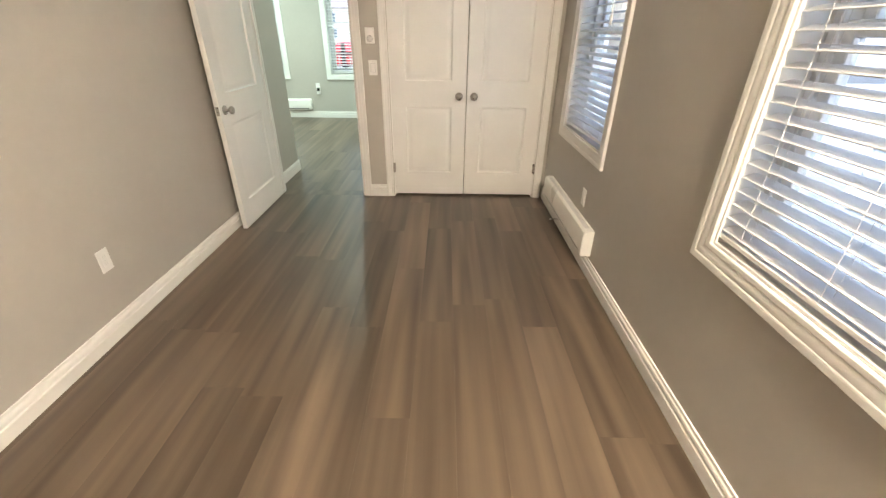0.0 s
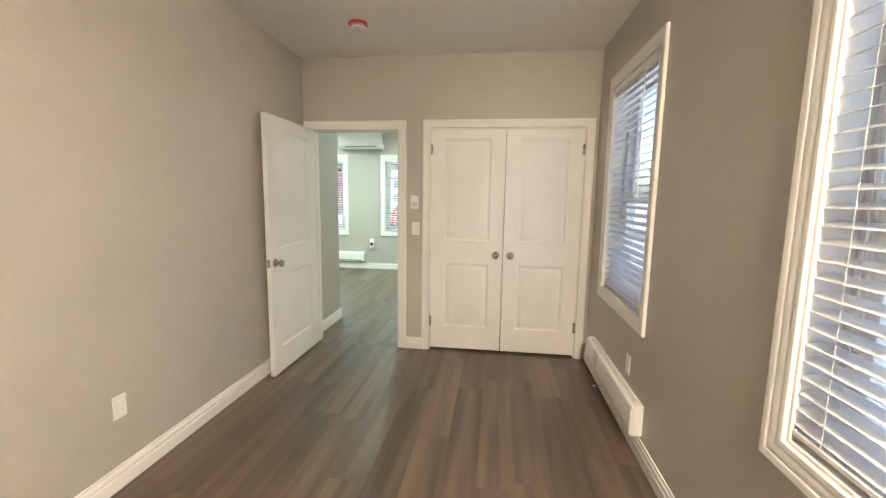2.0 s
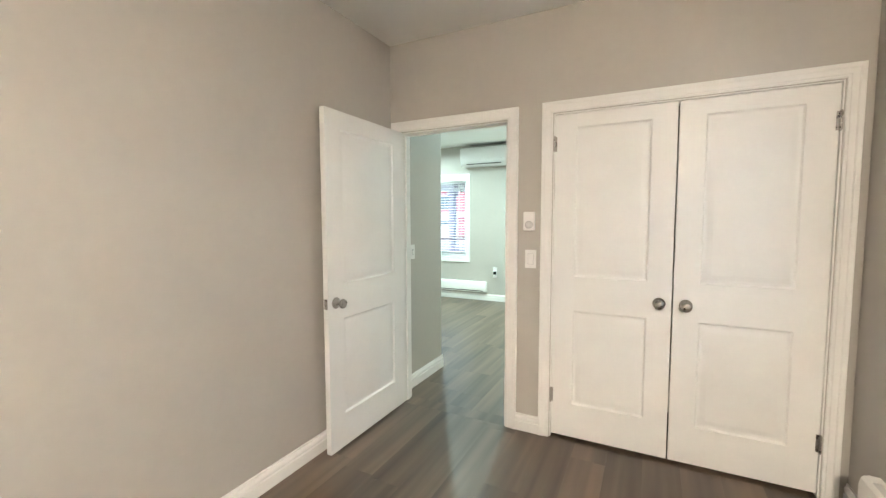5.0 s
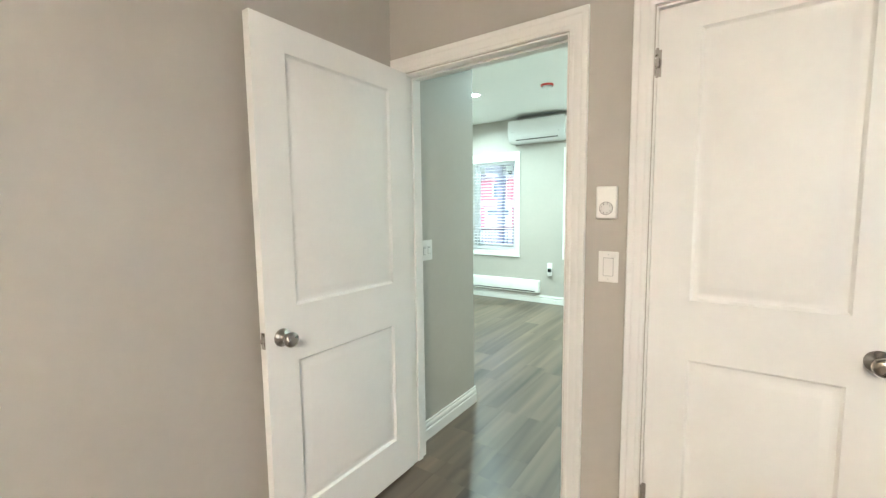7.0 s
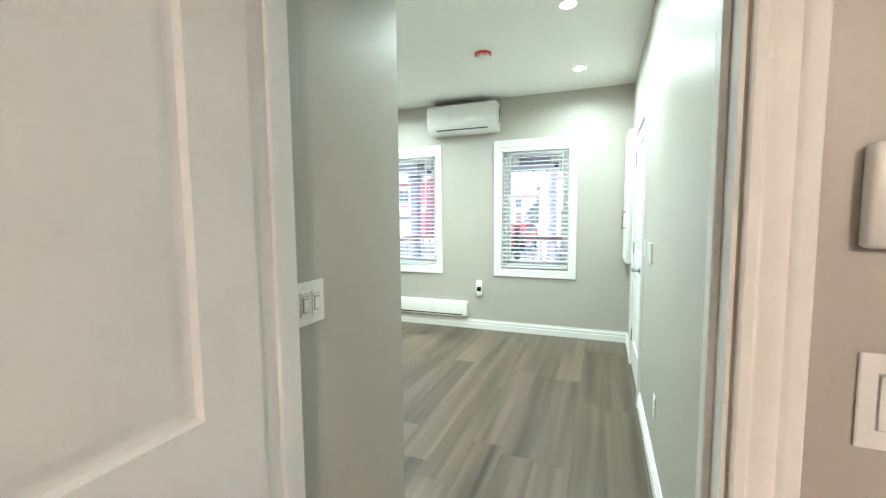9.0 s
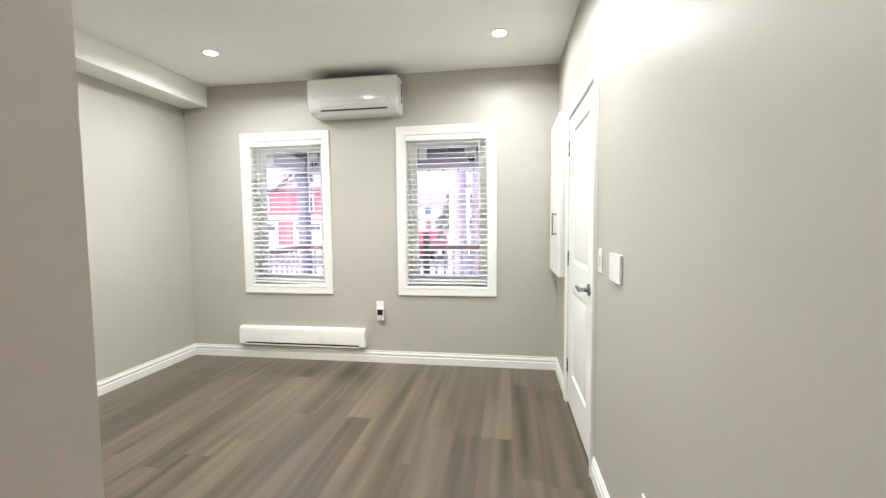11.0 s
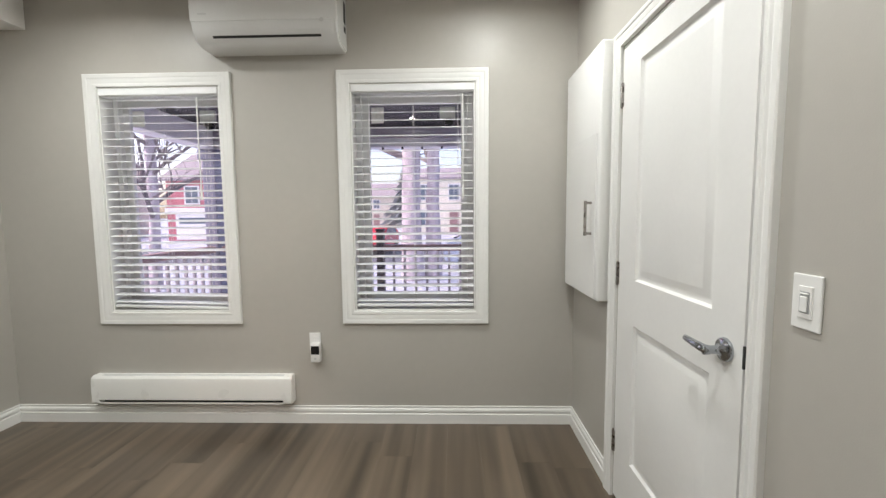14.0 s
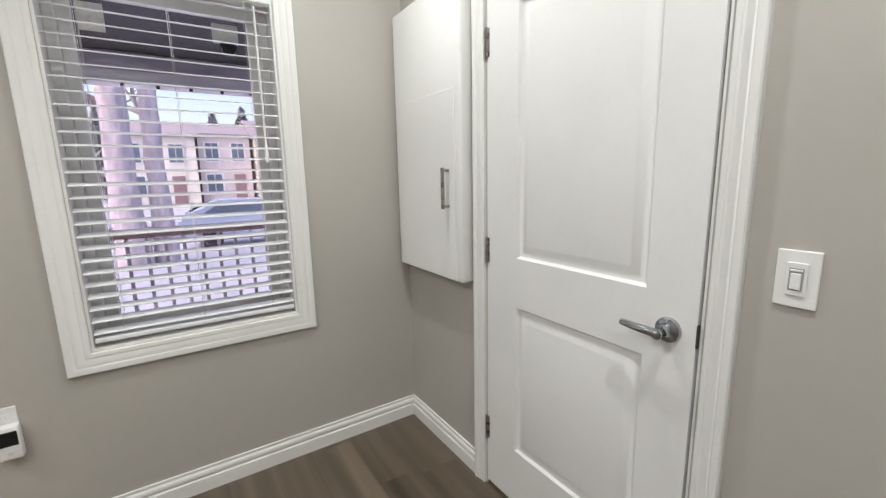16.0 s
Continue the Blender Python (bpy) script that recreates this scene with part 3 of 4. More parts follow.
for nm, (a0, a1, z0, z1), bt in (("window_3", BW1, 0.0), ("window_4", BW2, -1.2)):
    # local x runs back along the wall, so that y points outwards
    m = pose(XR, a1, 0, 0, 0, -90)
    window(nm, m, a1 - a0, z0, z1, 0.082, 1.445, "white sash window in a moulded casing")
    blind(m, a1 - a0, z0, z1, 18, "white slat blind, slats tipped open, bright with daylight", "bedroom blinds", bt, 0.80, 0.72)


# ---------------------------------------------------------------- heaters, plates and fixtures
def heater(m, L, label):
    """Electric baseboard heater. Local: x along, y out of the wall towards the room (negative), z up from its base."""
    root = thing("baseboard_heater", m, label, "heater", "baseboard heaters")
    D, H = 0.068, 0.185
    cap = 0.055
    body = [(0, 0.0), (-0.030, 0.0), (-0.030, 0.018), (-0.010, 0.022), (-0.010, H - 0.02), (0, H - 0.004)]
    part("back_plate", prism(bmesh.new(), body, (0.01, 0, 0), (L - 0.01, 0, 0), (0, 1, 0), (0, 0, 1)), DARK, root)
    front = [(-D, 0.036), (-D + 0.003, 0.031), (-D + 0.006, 0.036), (-D + 0.004, H - 0.045), (-D + 0.012, H - 0.012), (-0.046, H - 0.004), (-0.046, H), (-D + 0.016, H - 0.003), (-D + 0.006, H - 0.014), (-D, H - 0.042)]
    smooth(part("front_cover", prism(bmesh.new(), front, (cap, 0, 0), (L - cap, 0, 0), (0, 1, 0), (0, 0, 1)), ENAMEL, root), 15)
    part("grille", boxed(cap, L - cap, -0.0455, -0.0165, H - 0.007, H - 0.0035), PLASTIC_GREY, root, "grey slotted top grille")
    part("top_strip", boxed(cap, L - cap, -0.016, -0.0005, H - 0.005, H + 0.001, 0.001, 1), ENAMEL, root)
    part("bottom_lip", prism(bmesh.new(), [(-0.004, 0), (-D + 0.012, 0.0), (-D + 0.006, 0.006), (-D + 0.006, 0.016), (-D + 0.009, 0.016), (-D + 0.012, 0.006), (-0.004, 0.006)], (cap, 0, 0), (L - cap, 0, 0), (0, 1, 0), (0, 0, 1)), ENAMEL, root)
    shell = [(0, 0.004), (-D + 0.010, 0.004), (-D, 0.016), (-D, H - 0.042), (-D + 0.006, H - 0.014), (-D + 0.016, H - 0.003), (-0.034, H), (0, H)]
    for x0, x1, xe in ((0, cap, 0), (L - cap, L, L)):
        bm = prism(bmesh.new(), shell, (x0, 0, 0), (x1, 0, 0), (0, 1, 0), (0, 0, 1))
        bmesh.ops.bevel(bm, geom=[e for e in bm.edges if all(abs(v.co.x - xe) < 1e-5 for v in e.verts) and any(v.co.y < -0.01 for v in e.verts)], offset=0.006, segments=2, affect="EDGES")
        smooth(part("end_cap", bm, ENAMEL, root), 25)
    bm = bmesh.new()
    for i in range(int((L - 0.16) / 0.012)):
        x = 0.08 + i * 0.012
        box(bm, x, x + 0.001, -0.052, -0.012, 0.04, H - 0.035)
    tagged(part("fins", bm, DARK, root), kind="stuff")
    return root


heater(pose(-3.616, YF, 0.142), 1.30, "long white electric baseboard heater under the window")
heater(pose(XR, 3.60, 0.128, 0, 0, -90), 1.16, "white electric baseboard heater under the bedroom window")

M_CLOSET = lambda x, z: pose(x, YC, z)                     # out of wall = -y
M_HALL_E = lambda y, z: pose(XH, y, z, 0, 0, -90)
M_BED_E = lambda y, z: pose(XR, y, z, 0, 0, -90)
M_WEST = lambda y, z: pose(XL, y, z, 0, 0, 90)
M_NORTH = lambda x, z: pose(x, YF, z)


def plate(root, w, h, t=0.006):
    return part("cover_plate", boxed(-w / 2, w / 2, -t, -0.0003, -h / 2, h / 2, 0.0025), PLASTIC, root)


def screw(root, x, z, y=-0.006):
    part("screw", lathed([(0, 0), (0.0028, 0), (0.0024, 0.0009), (0, 0.0011)], Matrix.Translation((x, y, z)) @ Matrix.Rotation(radians(90), 4, "X"), 10), PLASTIC_GREY, root)


def rocker(root, x=0.0, w=0.033, h=0.066):
    part("rocker_frame", boxed(x - w / 2 - 0.002, x + w / 2 + 0.002, -0.0064, -0.005, -h / 2 - 0.002, h / 2 + 0.002), SLOT, root)
    bm = bmesh.new()
    prism(bm, [(0, -h / 2), (-0.0035, -h / 2), (-0.0015, 0), (-0.0045, h / 2), (0, h / 2)], (x - w / 2, -0.006, 0), (x + w / 2, -0.006, 0), (0, 1, 0), (0, 0, 1))
    part("rocker", bm, PLASTIC, root)


def switch_plate(m, label, gangs=1, dimmer=False):
    root = thing("light_switch", m, label, "switch")
    w = 0.072 if gangs == 1 else 0.118
    plate(root, w, 0.118)
    for i in range(gangs):
        x = (i - (gangs - 1) / 2) * 0.046
        if dimmer:
            part("rocker_frame", boxed(x - 0.0175, x + 0.0175, -0.0090, -0.005, -0.034, 0.034, 0.0012, 2), PLASTIC, root)
            part("slot", boxed(x - 0.0120, x + 0.0120, -0.0097, -0.0088, -0.023, 0.023), SLOT, root, "grey slider slot")
            part("rocker", boxed(x - 0.0088, x + 0.0088, -0.0128, -0.0092, -0.0205, 0.013, 0.0018), PLASTIC, root)
            part("slider", boxed(x - 0.0105, x + 0.0105, -0.0118, -0.0092, 0.0165, 0.0205, 0.001, 1), PLASTIC, root)
        else:
            rocker(root, x)
        if not dimmer:
            screw(root, x, 0.047)
            screw(root, x, -0.047)
    return root


def outlet(m, label):
    root = thing("wall_outlet", m, label, "outlet", "wall outlets")
    plate(root, 0.072, 0.116)
    for z in (-0.0195, 0.0195):
        face = part("socket", boxed(-0.0165, 0.0165, -0.0078, -0.005, z - 0.0145, z + 0.0145, 0.003), PLASTIC, root)
        for x in (-0.0063, 0.0063):
            part("slot", boxed(x - 0.001, x + 0.001, -0.0082, -0.0076, z - 0.002, z + 0.006), PLASTIC_GREY, face)
    screw(root, 0, 0)
    return root


switch_plate(M_CLOSET(-0.491, 1.152), "white rocker light switch beside the bedroom doorway")
switch_plate(pose(XL, 4.151, 1.142, 0, 0, 90), "white double light switch in the hall", 2, True)
switch_plate(M_HALL_E(6.268, 1.146), "white slide dimmer switch beside the entrance door", 1, True)
outlet(M_WEST(1.845, 0.407), "white wall outlet above the bedroom baseboard")
outlet(M_BED_E(2.74, 0.435), "white wall outlet above the bedroom heater")
outlet(M_HALL_E(5.575, 0.37), "white wall outlet low on the hall wall")

# room thermostat with a round dial
th = thing("thermostat", M_CLOSET(-0.50, 1.395), "white wall thermostat with a round dial", "thermostat")
smooth(part("housing", boxed(-0.037, 0.037, -0.026, -0.0004, -0.06, 0.06, 0.006, 3), PLASTIC, th), 50)
M90 = Matrix.Rotation(radians(90), 4, "X")
part("dial_groove", lathed([(0.0225, 0), (0.0245, 0), (0.0245, 0.0006), (0.0225, 0.0006)], Matrix.Translation((0, -0.0258, -0.022)) @ M90, 32), DIAL_RING, th)
dial = smooth(part("dial", lathed([(0, 0), (0.0222, 0), (0.0215, 0.003), (0.019, 0.0042), (0, 0.0048)], Matrix.Translation((0, -0.0258, -0.022)) @ M90, 32), PLASTIC_GREY, th, "round grey setting dial"), 40)
for i in range(8):
    a = radians(-60 + 300 * i / 7 + 0)
    part("tick", boxed(-0.0009, 0.0009, -0.0004, 0, -0.0018, 0.0018), DARK, dial, m=Matrix.Translation((0.0168 * math.sin(a + math.pi), -0.0302, -0.022 - 0.0168 * math.cos(a + math.pi) * -1)))

# double blank plate left of the entrance switch
bp = thing("blank_plate", M_HALL_E(5.984, 1.14), "glossy white wide blank wall plate", "cover plate")
part("cover_plate", boxed(-0.083, 0.083, -0.012, -0.0003, -0.06, 0.06, 0.004), GLOSS, bp)
for px, pz in ((-0.048, 0.036), (0.048, 0.036), (-0.06, -0.04), (0.05, -0.04)):
    screw(bp, px, pz, -0.012)

# carbon monoxide alarm plugged into an outlet
co_out = outlet(M_NORTH(-2.175, 0.537), "white wall outlet with an alarm plugged in")
co = thing("plug_in_alarm", M_NORTH(-2.164, 0.475), "white plug-in gas alarm with a black display", "alarm")
smooth(part("housing", boxed(-0.031, 0.031, -0.045, -0.0085, -0.062, 0.062, 0.008, 3), PLASTIC, co), 50)
part("display", boxed(-0.026, 0.026, -0.0465, -0.0445, -0.008, 0.045, 0.002, 1), BLACK, co, "black display window")
part("button", lathed([(0, 0), (0.008, 0), (0.007, 0.002), (0, 0.0025)], Matrix.Translation((0, -0.0448, -0.036)) @ M90, 16), PLASTIC_GREY, co)


def smoke_alarm(x, y, z, label):
    root = thing("smoke_alarm", pose(x, y, z), label, "smoke alarm", "smoke alarms")
    smooth(part("base_ring", lathed([(0, 0), (0.064, 0), (0.068, -0.003), (0.068, -0.016), (0.060, -0.020), (0, -0.020)], seg=36), RED, root, "red mounting ring"), 30)
    cover = smooth(part("cover", lathed([(0, -0.018), (0.056, -0.018), (0.056, -0.034), (0.050, -0.043), (0.032, -0.047), (0, -0.048)], seg=36), PLASTIC, root, "white vented cover"), 40)
    for i in range(14):
        a = 2 * math.pi * i / 14
        part("vent", boxed(0.0545, 0.0568, -0.007, 0.007, -0.032, -0.024), DARK, cover, m=Matrix.Rotation(a, 4, "Z"))
    part("test_button", lathed([(0, -0.047), (0.011, -0.047), (0.010, -0.0495), (0, -0.050)], seg=18), PLASTIC_GREY, cover)


smoke_alarm(-0.785, 3.19, CEIL_BED - 0.0003, "white smoke alarm with a red ring on the bedroom ceiling")
smoke_alarm(-1.75, 6.60, CEIL_LIV - 0.0003, "white smoke alarm with a red ring on the living room ceiling")

pot = thing("pot_light", pose(POTS[0][0], POTS[0][1], CEIL_LIV), "round recessed pot light, lit, in the white ceiling", "ceiling light", "pot lights")
smooth(part("trim_ring", lathed([(0.046, -0.002), (0.050, -0.006), (0.060, -0.006), (0.064, -0.003), (0.064, 0), (0.046, 0)], seg=32), PLASTIC, pot), 40)
part("lens", lathed([(0, -0.0035), (0.046, -0.0035), (0.046, -0.0015), (0, -0.0015)], seg=28), LED, pot, "bright white led lens")
# copies for the seen pots and the two unseen added ones
for px, py in POTS[1:]:
    copy_thing(pot, pose(px, py, CEIL_LIV))
# body of the added bedroom fill light, never in view
bl = thing("ceiling_light", pose(*BED_FILL, CEIL_BED), "added unseen fill light, shaped as a frosted bowl on the bedroom ceiling", "ceiling light")
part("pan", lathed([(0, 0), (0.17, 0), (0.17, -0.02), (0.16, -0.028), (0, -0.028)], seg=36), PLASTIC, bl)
smooth(part("shade", lathed([(0.155, -0.029), (0.165, -0.05), (0.155, -0.08), (0.11, -0.11), (0.05, -0.124), (0, -0.127)], seg=36), FILL_GLOW, bl, "glowing warm bowl of the added fill light"), 60)

# spring door stop on the bedroom baseboard
ds = thing("door_stop", pose(XR - 0.015, 3.18, 0.075, 0, 0, -90), "white-tipped spring door stop on the baseboard", "door stop")
bm = bmesh.new()
tube(bm, [(0.005 * math.cos(i * 0.7), -0.006 - i * 0.00062, 0.005 * math.sin(i * 0.7)) for i in range(100)], 0.0011, 5)
part("spring", bm, NICKEL, ds)
part("mount", lathed([(0, 0), (0.009, 0), (0.008, 0.006), (0, 0.007)], M90, 14), NICKEL, ds)
part("tip", lathed([(0, 0), (0.0065, 0), (0.0075, 0.004), (0.006, 0.012), (0, 0.013)], Matrix.Translation((0, -0.066, 0)) @ M90, 14), PLASTIC, ds, "white rubber tip")

# electrical panel cover beside the entrance door
cab = thing("electrical_cabinet", M_HALL_E(7.346, 0.915), "white wall-mounted electrical cabinet with a nickel pull", "cabinet")
CWD, CH = -0.565, 1.215                                     # local x runs back along the wall: negative towards the corner
smooth(part("body", boxed(CWD, 0.0, -0.066, -0.0005, 0, CH, 0.012, 4), DOOR, cab), 40)
cd = part("door", boxed(CWD + 0.03, -0.035, -0.0705, -0.064, 0.006, 0.80, 0.004, 2), DOOR, cab, "flat white hinged door")
bm = bmesh.new()
for z in (0.325, 0.475):
    box(bm, -0.087, -0.077, -0.097, -0.070, z - 0.006, z + 0.006, 0.001, 1)
box(bm, -0.090, -0.074, -0.107, -0.096, 0.314, 0.486, 0.002, 1)
part("handle", bm, NICKEL, cd, "satin nickel bar pull")

# ductless heat pump head above the windows
ac = thing("air_conditioner", pose(-2.33, YF, 2.310), "white wall-mounted split air conditioner above the windows", "air conditioner")
W2, KZ = 0.412, 0.9
up = lambda pr: [(p, q * KZ) for p, q in pr]
prof = up([(0, 0.35), (-0.185, 0.35), (-0.203, 0.343), (-0.212, 0.325), (-0.218, 0.20), (-0.214, 0.12), (-0.200, 0.07), (-0.165, 0.018), (-0.12, 0.0), (0, 0.0)])
smooth(part("casing", prism(bmesh.new(), prof, (-W2 + 0.02, 0, 0), (W2 - 0.02, 0, 0), (0, 1, 0), (0, 0, 1)), GLOSS, ac), 40)
for x0, x1, k in ((-W2, -W2 + 0.0195, 0), (W2 - 0.0195, W2, 1)):
    bm = prism(bmesh.new(), [(p * 0.995, 0.001 + q * 0.994) for p, q in prof], (x0, 0, 0), (x1, 0, 0), (0, 1, 0), (0, 0, 1))
    bmesh.ops.bevel(bm, geom=[e for e in bm.edges if abs(e.verts[0].co.x - e.verts[1].co.x) < 1e-5 and abs(abs(e.verts[0].co.x) - W2) < 1e-4], offset=0.010, segments=3, affect="EDGES")
    smooth(part("end_cap", bm, GLOSS, ac), 40)
smooth(part("front_panel", prism(bmesh.new(), up([(-0.2115, 0.33), (-0.2165, 0.325), (-0.2215, 0.20), (-0.2175, 0.121), (-0.2135, 0.12), (-0.2175, 0.20)]), (-W2 + 0.004, 0, 0), (W2 - 0.004, 0, 0), (0, 1, 0), (0, 0, 1)), GLOSS, ac, "glossy front panel"), 40)
part("outlet_slot", prism(bmesh.new(), up([(-0.1865, 0.0455), (-0.1785, 0.0335), (-0.1760, 0.0350), (-0.1840, 0.0470)]), (-W2 + 0.11, 0, 0), (W2 - 0.10, 0, 0), (0, 1, 0), (0, 0, 1)), DARK, ac, "dark air slot")
part("flap", prism(bmesh.new(), up([(-0.2025, 0.072), (-0.1868, 0.0475), (-0.1845, 0.0490), (-0.1995, 0.0735)]), (-W2 + 0.11, 0, 0), (W2 - 0.10, 0, 0), (0, 1, 0), (0, 0, 1)), GLOSS, ac, "louvre flap, closed")
# unseen from below; added dark so the ceiling above stays shaded
grille = part("intake_grille", boxed(-W2 + 0.03, W2 - 0.03, -0.18, -0.02, 0.3155, 0.3175), DARK, ac, "dark air intake on the unseen top, added to deepen the shade above")
for i in range(9):
    part("grille_bar", boxed(-W2 + 0.06 + i * 0.088, -W2 + 0.064 + i * 0.088, -0.178, -0.022, 0.3177, 0.3195), DARK, grille)
part("indicator", lathed([(0, 0), (0.012, 0), (0.011, 0.0015), (0, 0.002)], Matrix.Translation((W2 - 0.085, -0.2165, 0.105)) @ M90, 18), PLASTIC_GREY, ac)
part("badge", boxed(-W2 + 0.05, -W2 + 0.10, -0.2212, -0.2195, 0.142, 0.15), PLASTIC_GREY, ac, "small grey badge")
for v0, v1 in ((0.15, 0.27), (0.10, 0.135)):
    part("side_vent", boxed(W2 - 0.001, W2 + 0.0008, -0.075, -0.035, v0, v1), DARK, ac)


# ---------------------------------------------------------------- outdoors
SNOW = material("trodden_snow", (0.44, 0.46, 0.51), 0.8, var=0.14, scale=0.7, bump=0.3, bump_scale=8)
PORCH_W = material("white_porch_paint", (0.76, 0.75, 0.78), 0.5, var=0.06, scale=5)
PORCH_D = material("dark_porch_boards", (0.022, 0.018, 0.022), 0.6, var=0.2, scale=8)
DARKPOST = material("dark_stained_post", (0.06, 0.05, 0.058), 0.6, var=0.2, scale=12)
# white pickets, their backlit shade put into a darker mauve colour
PICKET = material("backlit_white_picket_paint", (0.44, 0.41, 0.45), 0.5, var=0.08, scale=8)
BEAM = material("grey_mauve_beam_paint", (0.42, 0.39, 0.46), 0.5, var=0.08, scale=6)
POST = material("mauve_grey_post_paint", (0.24, 0.24, 0.33), 0.5, var=0.08, scale=6)
RAIL = material("brown_rail_paint", (0.30, 0.18, 0.175), 0.5, var=0.12, scale=12)
BARK = material("grey_brown_bark", (0.46, 0.40, 0.42), 0.9, var=0.35, scale=9, bump=1.0, bump_scale=40, stretch=(1, 1, 0.3))
TWIG = material("bare_twig", (0.16, 0.135, 0.14), 0.9, var=0.3, scale=9)
REDW = material("red_brick_wall", (0.52, 0.17, 0.20), 0.8, var=0.15, scale=3)
TANW = material("tan_brick_wall", (0.66, 0.61, 0.53), 0.8, var=0.15, scale=3)
CREAM = material("cream_rendered_wall", (0.78, 0.73, 0.62), 0.8, var=0.10, scale=3)
ROOF = material("grey_shingles", (0.33, 0.29, 0.30), 0.9, var=0.2, scale=3)
WHITE_EXT = material("white_exterior_paint", (0.75, 0.75, 0.74), 0.6, var=0.05, scale=3)
FARGLASS = material("far_window_glass", (0.12, 0.16, 0.20), 0.15, var=0.1, scale=2)
CURTAIN = material("curtained_window_glass", (0.45, 0.50, 0.56), 0.2, var=0.1, scale=2)
SALMON = material("salmon_brick_wall", (0.66, 0.56, 0.52), 0.8, var=0.15, scale=3)
# needle colour is lightened to carry the distance haze
NEEDLE = material("hazed_evergreen_needles", (0.36, 0.38, 0.39), 0.9, var=0.4, scale=3)
SIDING = material("pale_blue_vinyl_siding", (0.70, 0.76, 0.82), 0.5, var=0.05, scale=3, rand=0.04)
CARRED = material("red_car_paint", (0.55, 0.03, 0.04), 0.25, var=0.05, scale=4)
CARBLUE = material("blue_car_paint", (0.42, 0.49, 0.60), 0.25, var=0.05, scale=4)
RUBBER = material("black_rubber", (0.02, 0.02, 0.02), 0.8, var=0.2, scale=20)
ASPHALT = material("wet_asphalt", (0.12, 0.12, 0.13), 0.6, var=0.2, scale=4)

GZ = -0.65
tagged(part("ground", boxed(-900, 900, -900, 900, GZ - 1, GZ), SNOW), "snow-covered ground", kind="structure")
tagged(part("road", boxed(-300, 300, 22, 29, GZ + 0.001, GZ + 0.02), ASPHALT), "grey wet street", kind="structure")

PX0, PX1, PY1 = -3.80, 1.6, 9.65
porch = tagged(part("porch_floor", boxed(PX0 - 0.15, PX1, YF + 0.2, PY1 + 0.15, -0.2, -0.06), PORCH_W), "grey painted porch floor", kind="structure")
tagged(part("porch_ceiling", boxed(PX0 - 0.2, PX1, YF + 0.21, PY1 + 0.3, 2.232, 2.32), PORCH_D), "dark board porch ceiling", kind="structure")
beam = thing("porch_beam", pose(0, 0, 0), "pale painted porch beam over the railing", "beam", kind="structure")
part("front_beam", boxed(PX0 - 0.08, PX1, PY1 - 0.08, PY1 + 0.06, 2.118, 2.23, 0.006, 1), BEAM, beam, "grey-mauve painted beam")
part("fascia", boxed(PX0 - 0.10, PX1, PY1 - 0.06, PY1 + 0.10, 2.03, 2.117, 0.006, 1), PORCH_W, beam, "pale fascia board under the beam")
part("side_beam", boxed(PX0 - 0.08, PX0 + 0.08, YF + 0.22, PY1 - 0.085, 2.03, 2.23, 0.008, 1), PORCH_W, beam)
for i in range(24):
    part("hook", lathed([(0, 0), (0.012, 0), (0.012, -0.02), (0, -0.024)], Matrix.Translation((-3.4 + i * 0.2, PY1 - 0.05, 2.03)), 8), BLACK, beam)


def porch_post(x, y):
    root = thing("porch_post", pose(x, y, -0.06), "square grey-mauve porch post", "post", "porch posts")
    part("shaft", boxed(-0.068, 0.068, -0.068, 0.068, 0.0, 2.088, 0.01, 1), POST, root)
    part("plinth", boxed(-0.1, 0.1, -0.1, 0.1, 0.0, 0.14, 0.012, 1), POST, root)
    part("capital", boxed(-0.1, 0.1, -0.1, 0.1, 1.985, 2.089, 0.012, 1), POST, root)


porch_post(PX0, PY1)
porch_post(0.9, PY1)
porch_post(PX0, YF + 0.32)


def railing(x0, y0, x1, y1, label):
    L = math.hypot(x1 - x0, y1 - y0)
    root = thing("porch_railing", pose(x0, y0, -0.06, 0, 0, math.degrees(math.atan2(y1 - y0, x1 - x0))), label, "railing", "porch railings")
    part("top_rail", boxed(0, L, -0.05, 0.05, 1.03, 1.095, 0.012), RAIL, root, "brown handrail")
    part("bottom_rail", boxed(0, L, -0.03, 0.03, 0.10, 0.15, 0.006, 1), PORCH_W, root)
    n = int(L / 0.115)
    me = None
    for i in range(n):
        if me is None:
            ob = part("picket", boxed(-0.012, 0.012, -0.012, 0.012, 0.15, 1.03), PICKET, root)
            me = ob.data
        else:
            ob = new("picket", me)
            ob.parent = root
        ob.location = ((i + 0.5) * L / n, 0, 0)


newel = thing("newel_post", pose(-2.05, PY1, -0.06), "short dark newel post with a flat cap in the porch railing", "post")
part("shaft", boxed(-0.036, 0.036, -0.06, 0.06, 0.0, 1.235, 0.006, 1), DARKPOST, newel)
part("cap", boxed(-0.044, 0.044, -0.068, 0.068, 1.2355, 1.262, 0.008, 2), DARKPOST, newel)
railing(PX0 + 0.08, PY1, 0.82, PY1, "white picket railing with a brown handrail")
railing(PX0, YF + 0.40, PX0, PY1 - 0.08, "white picket side railing with a brown handrail")

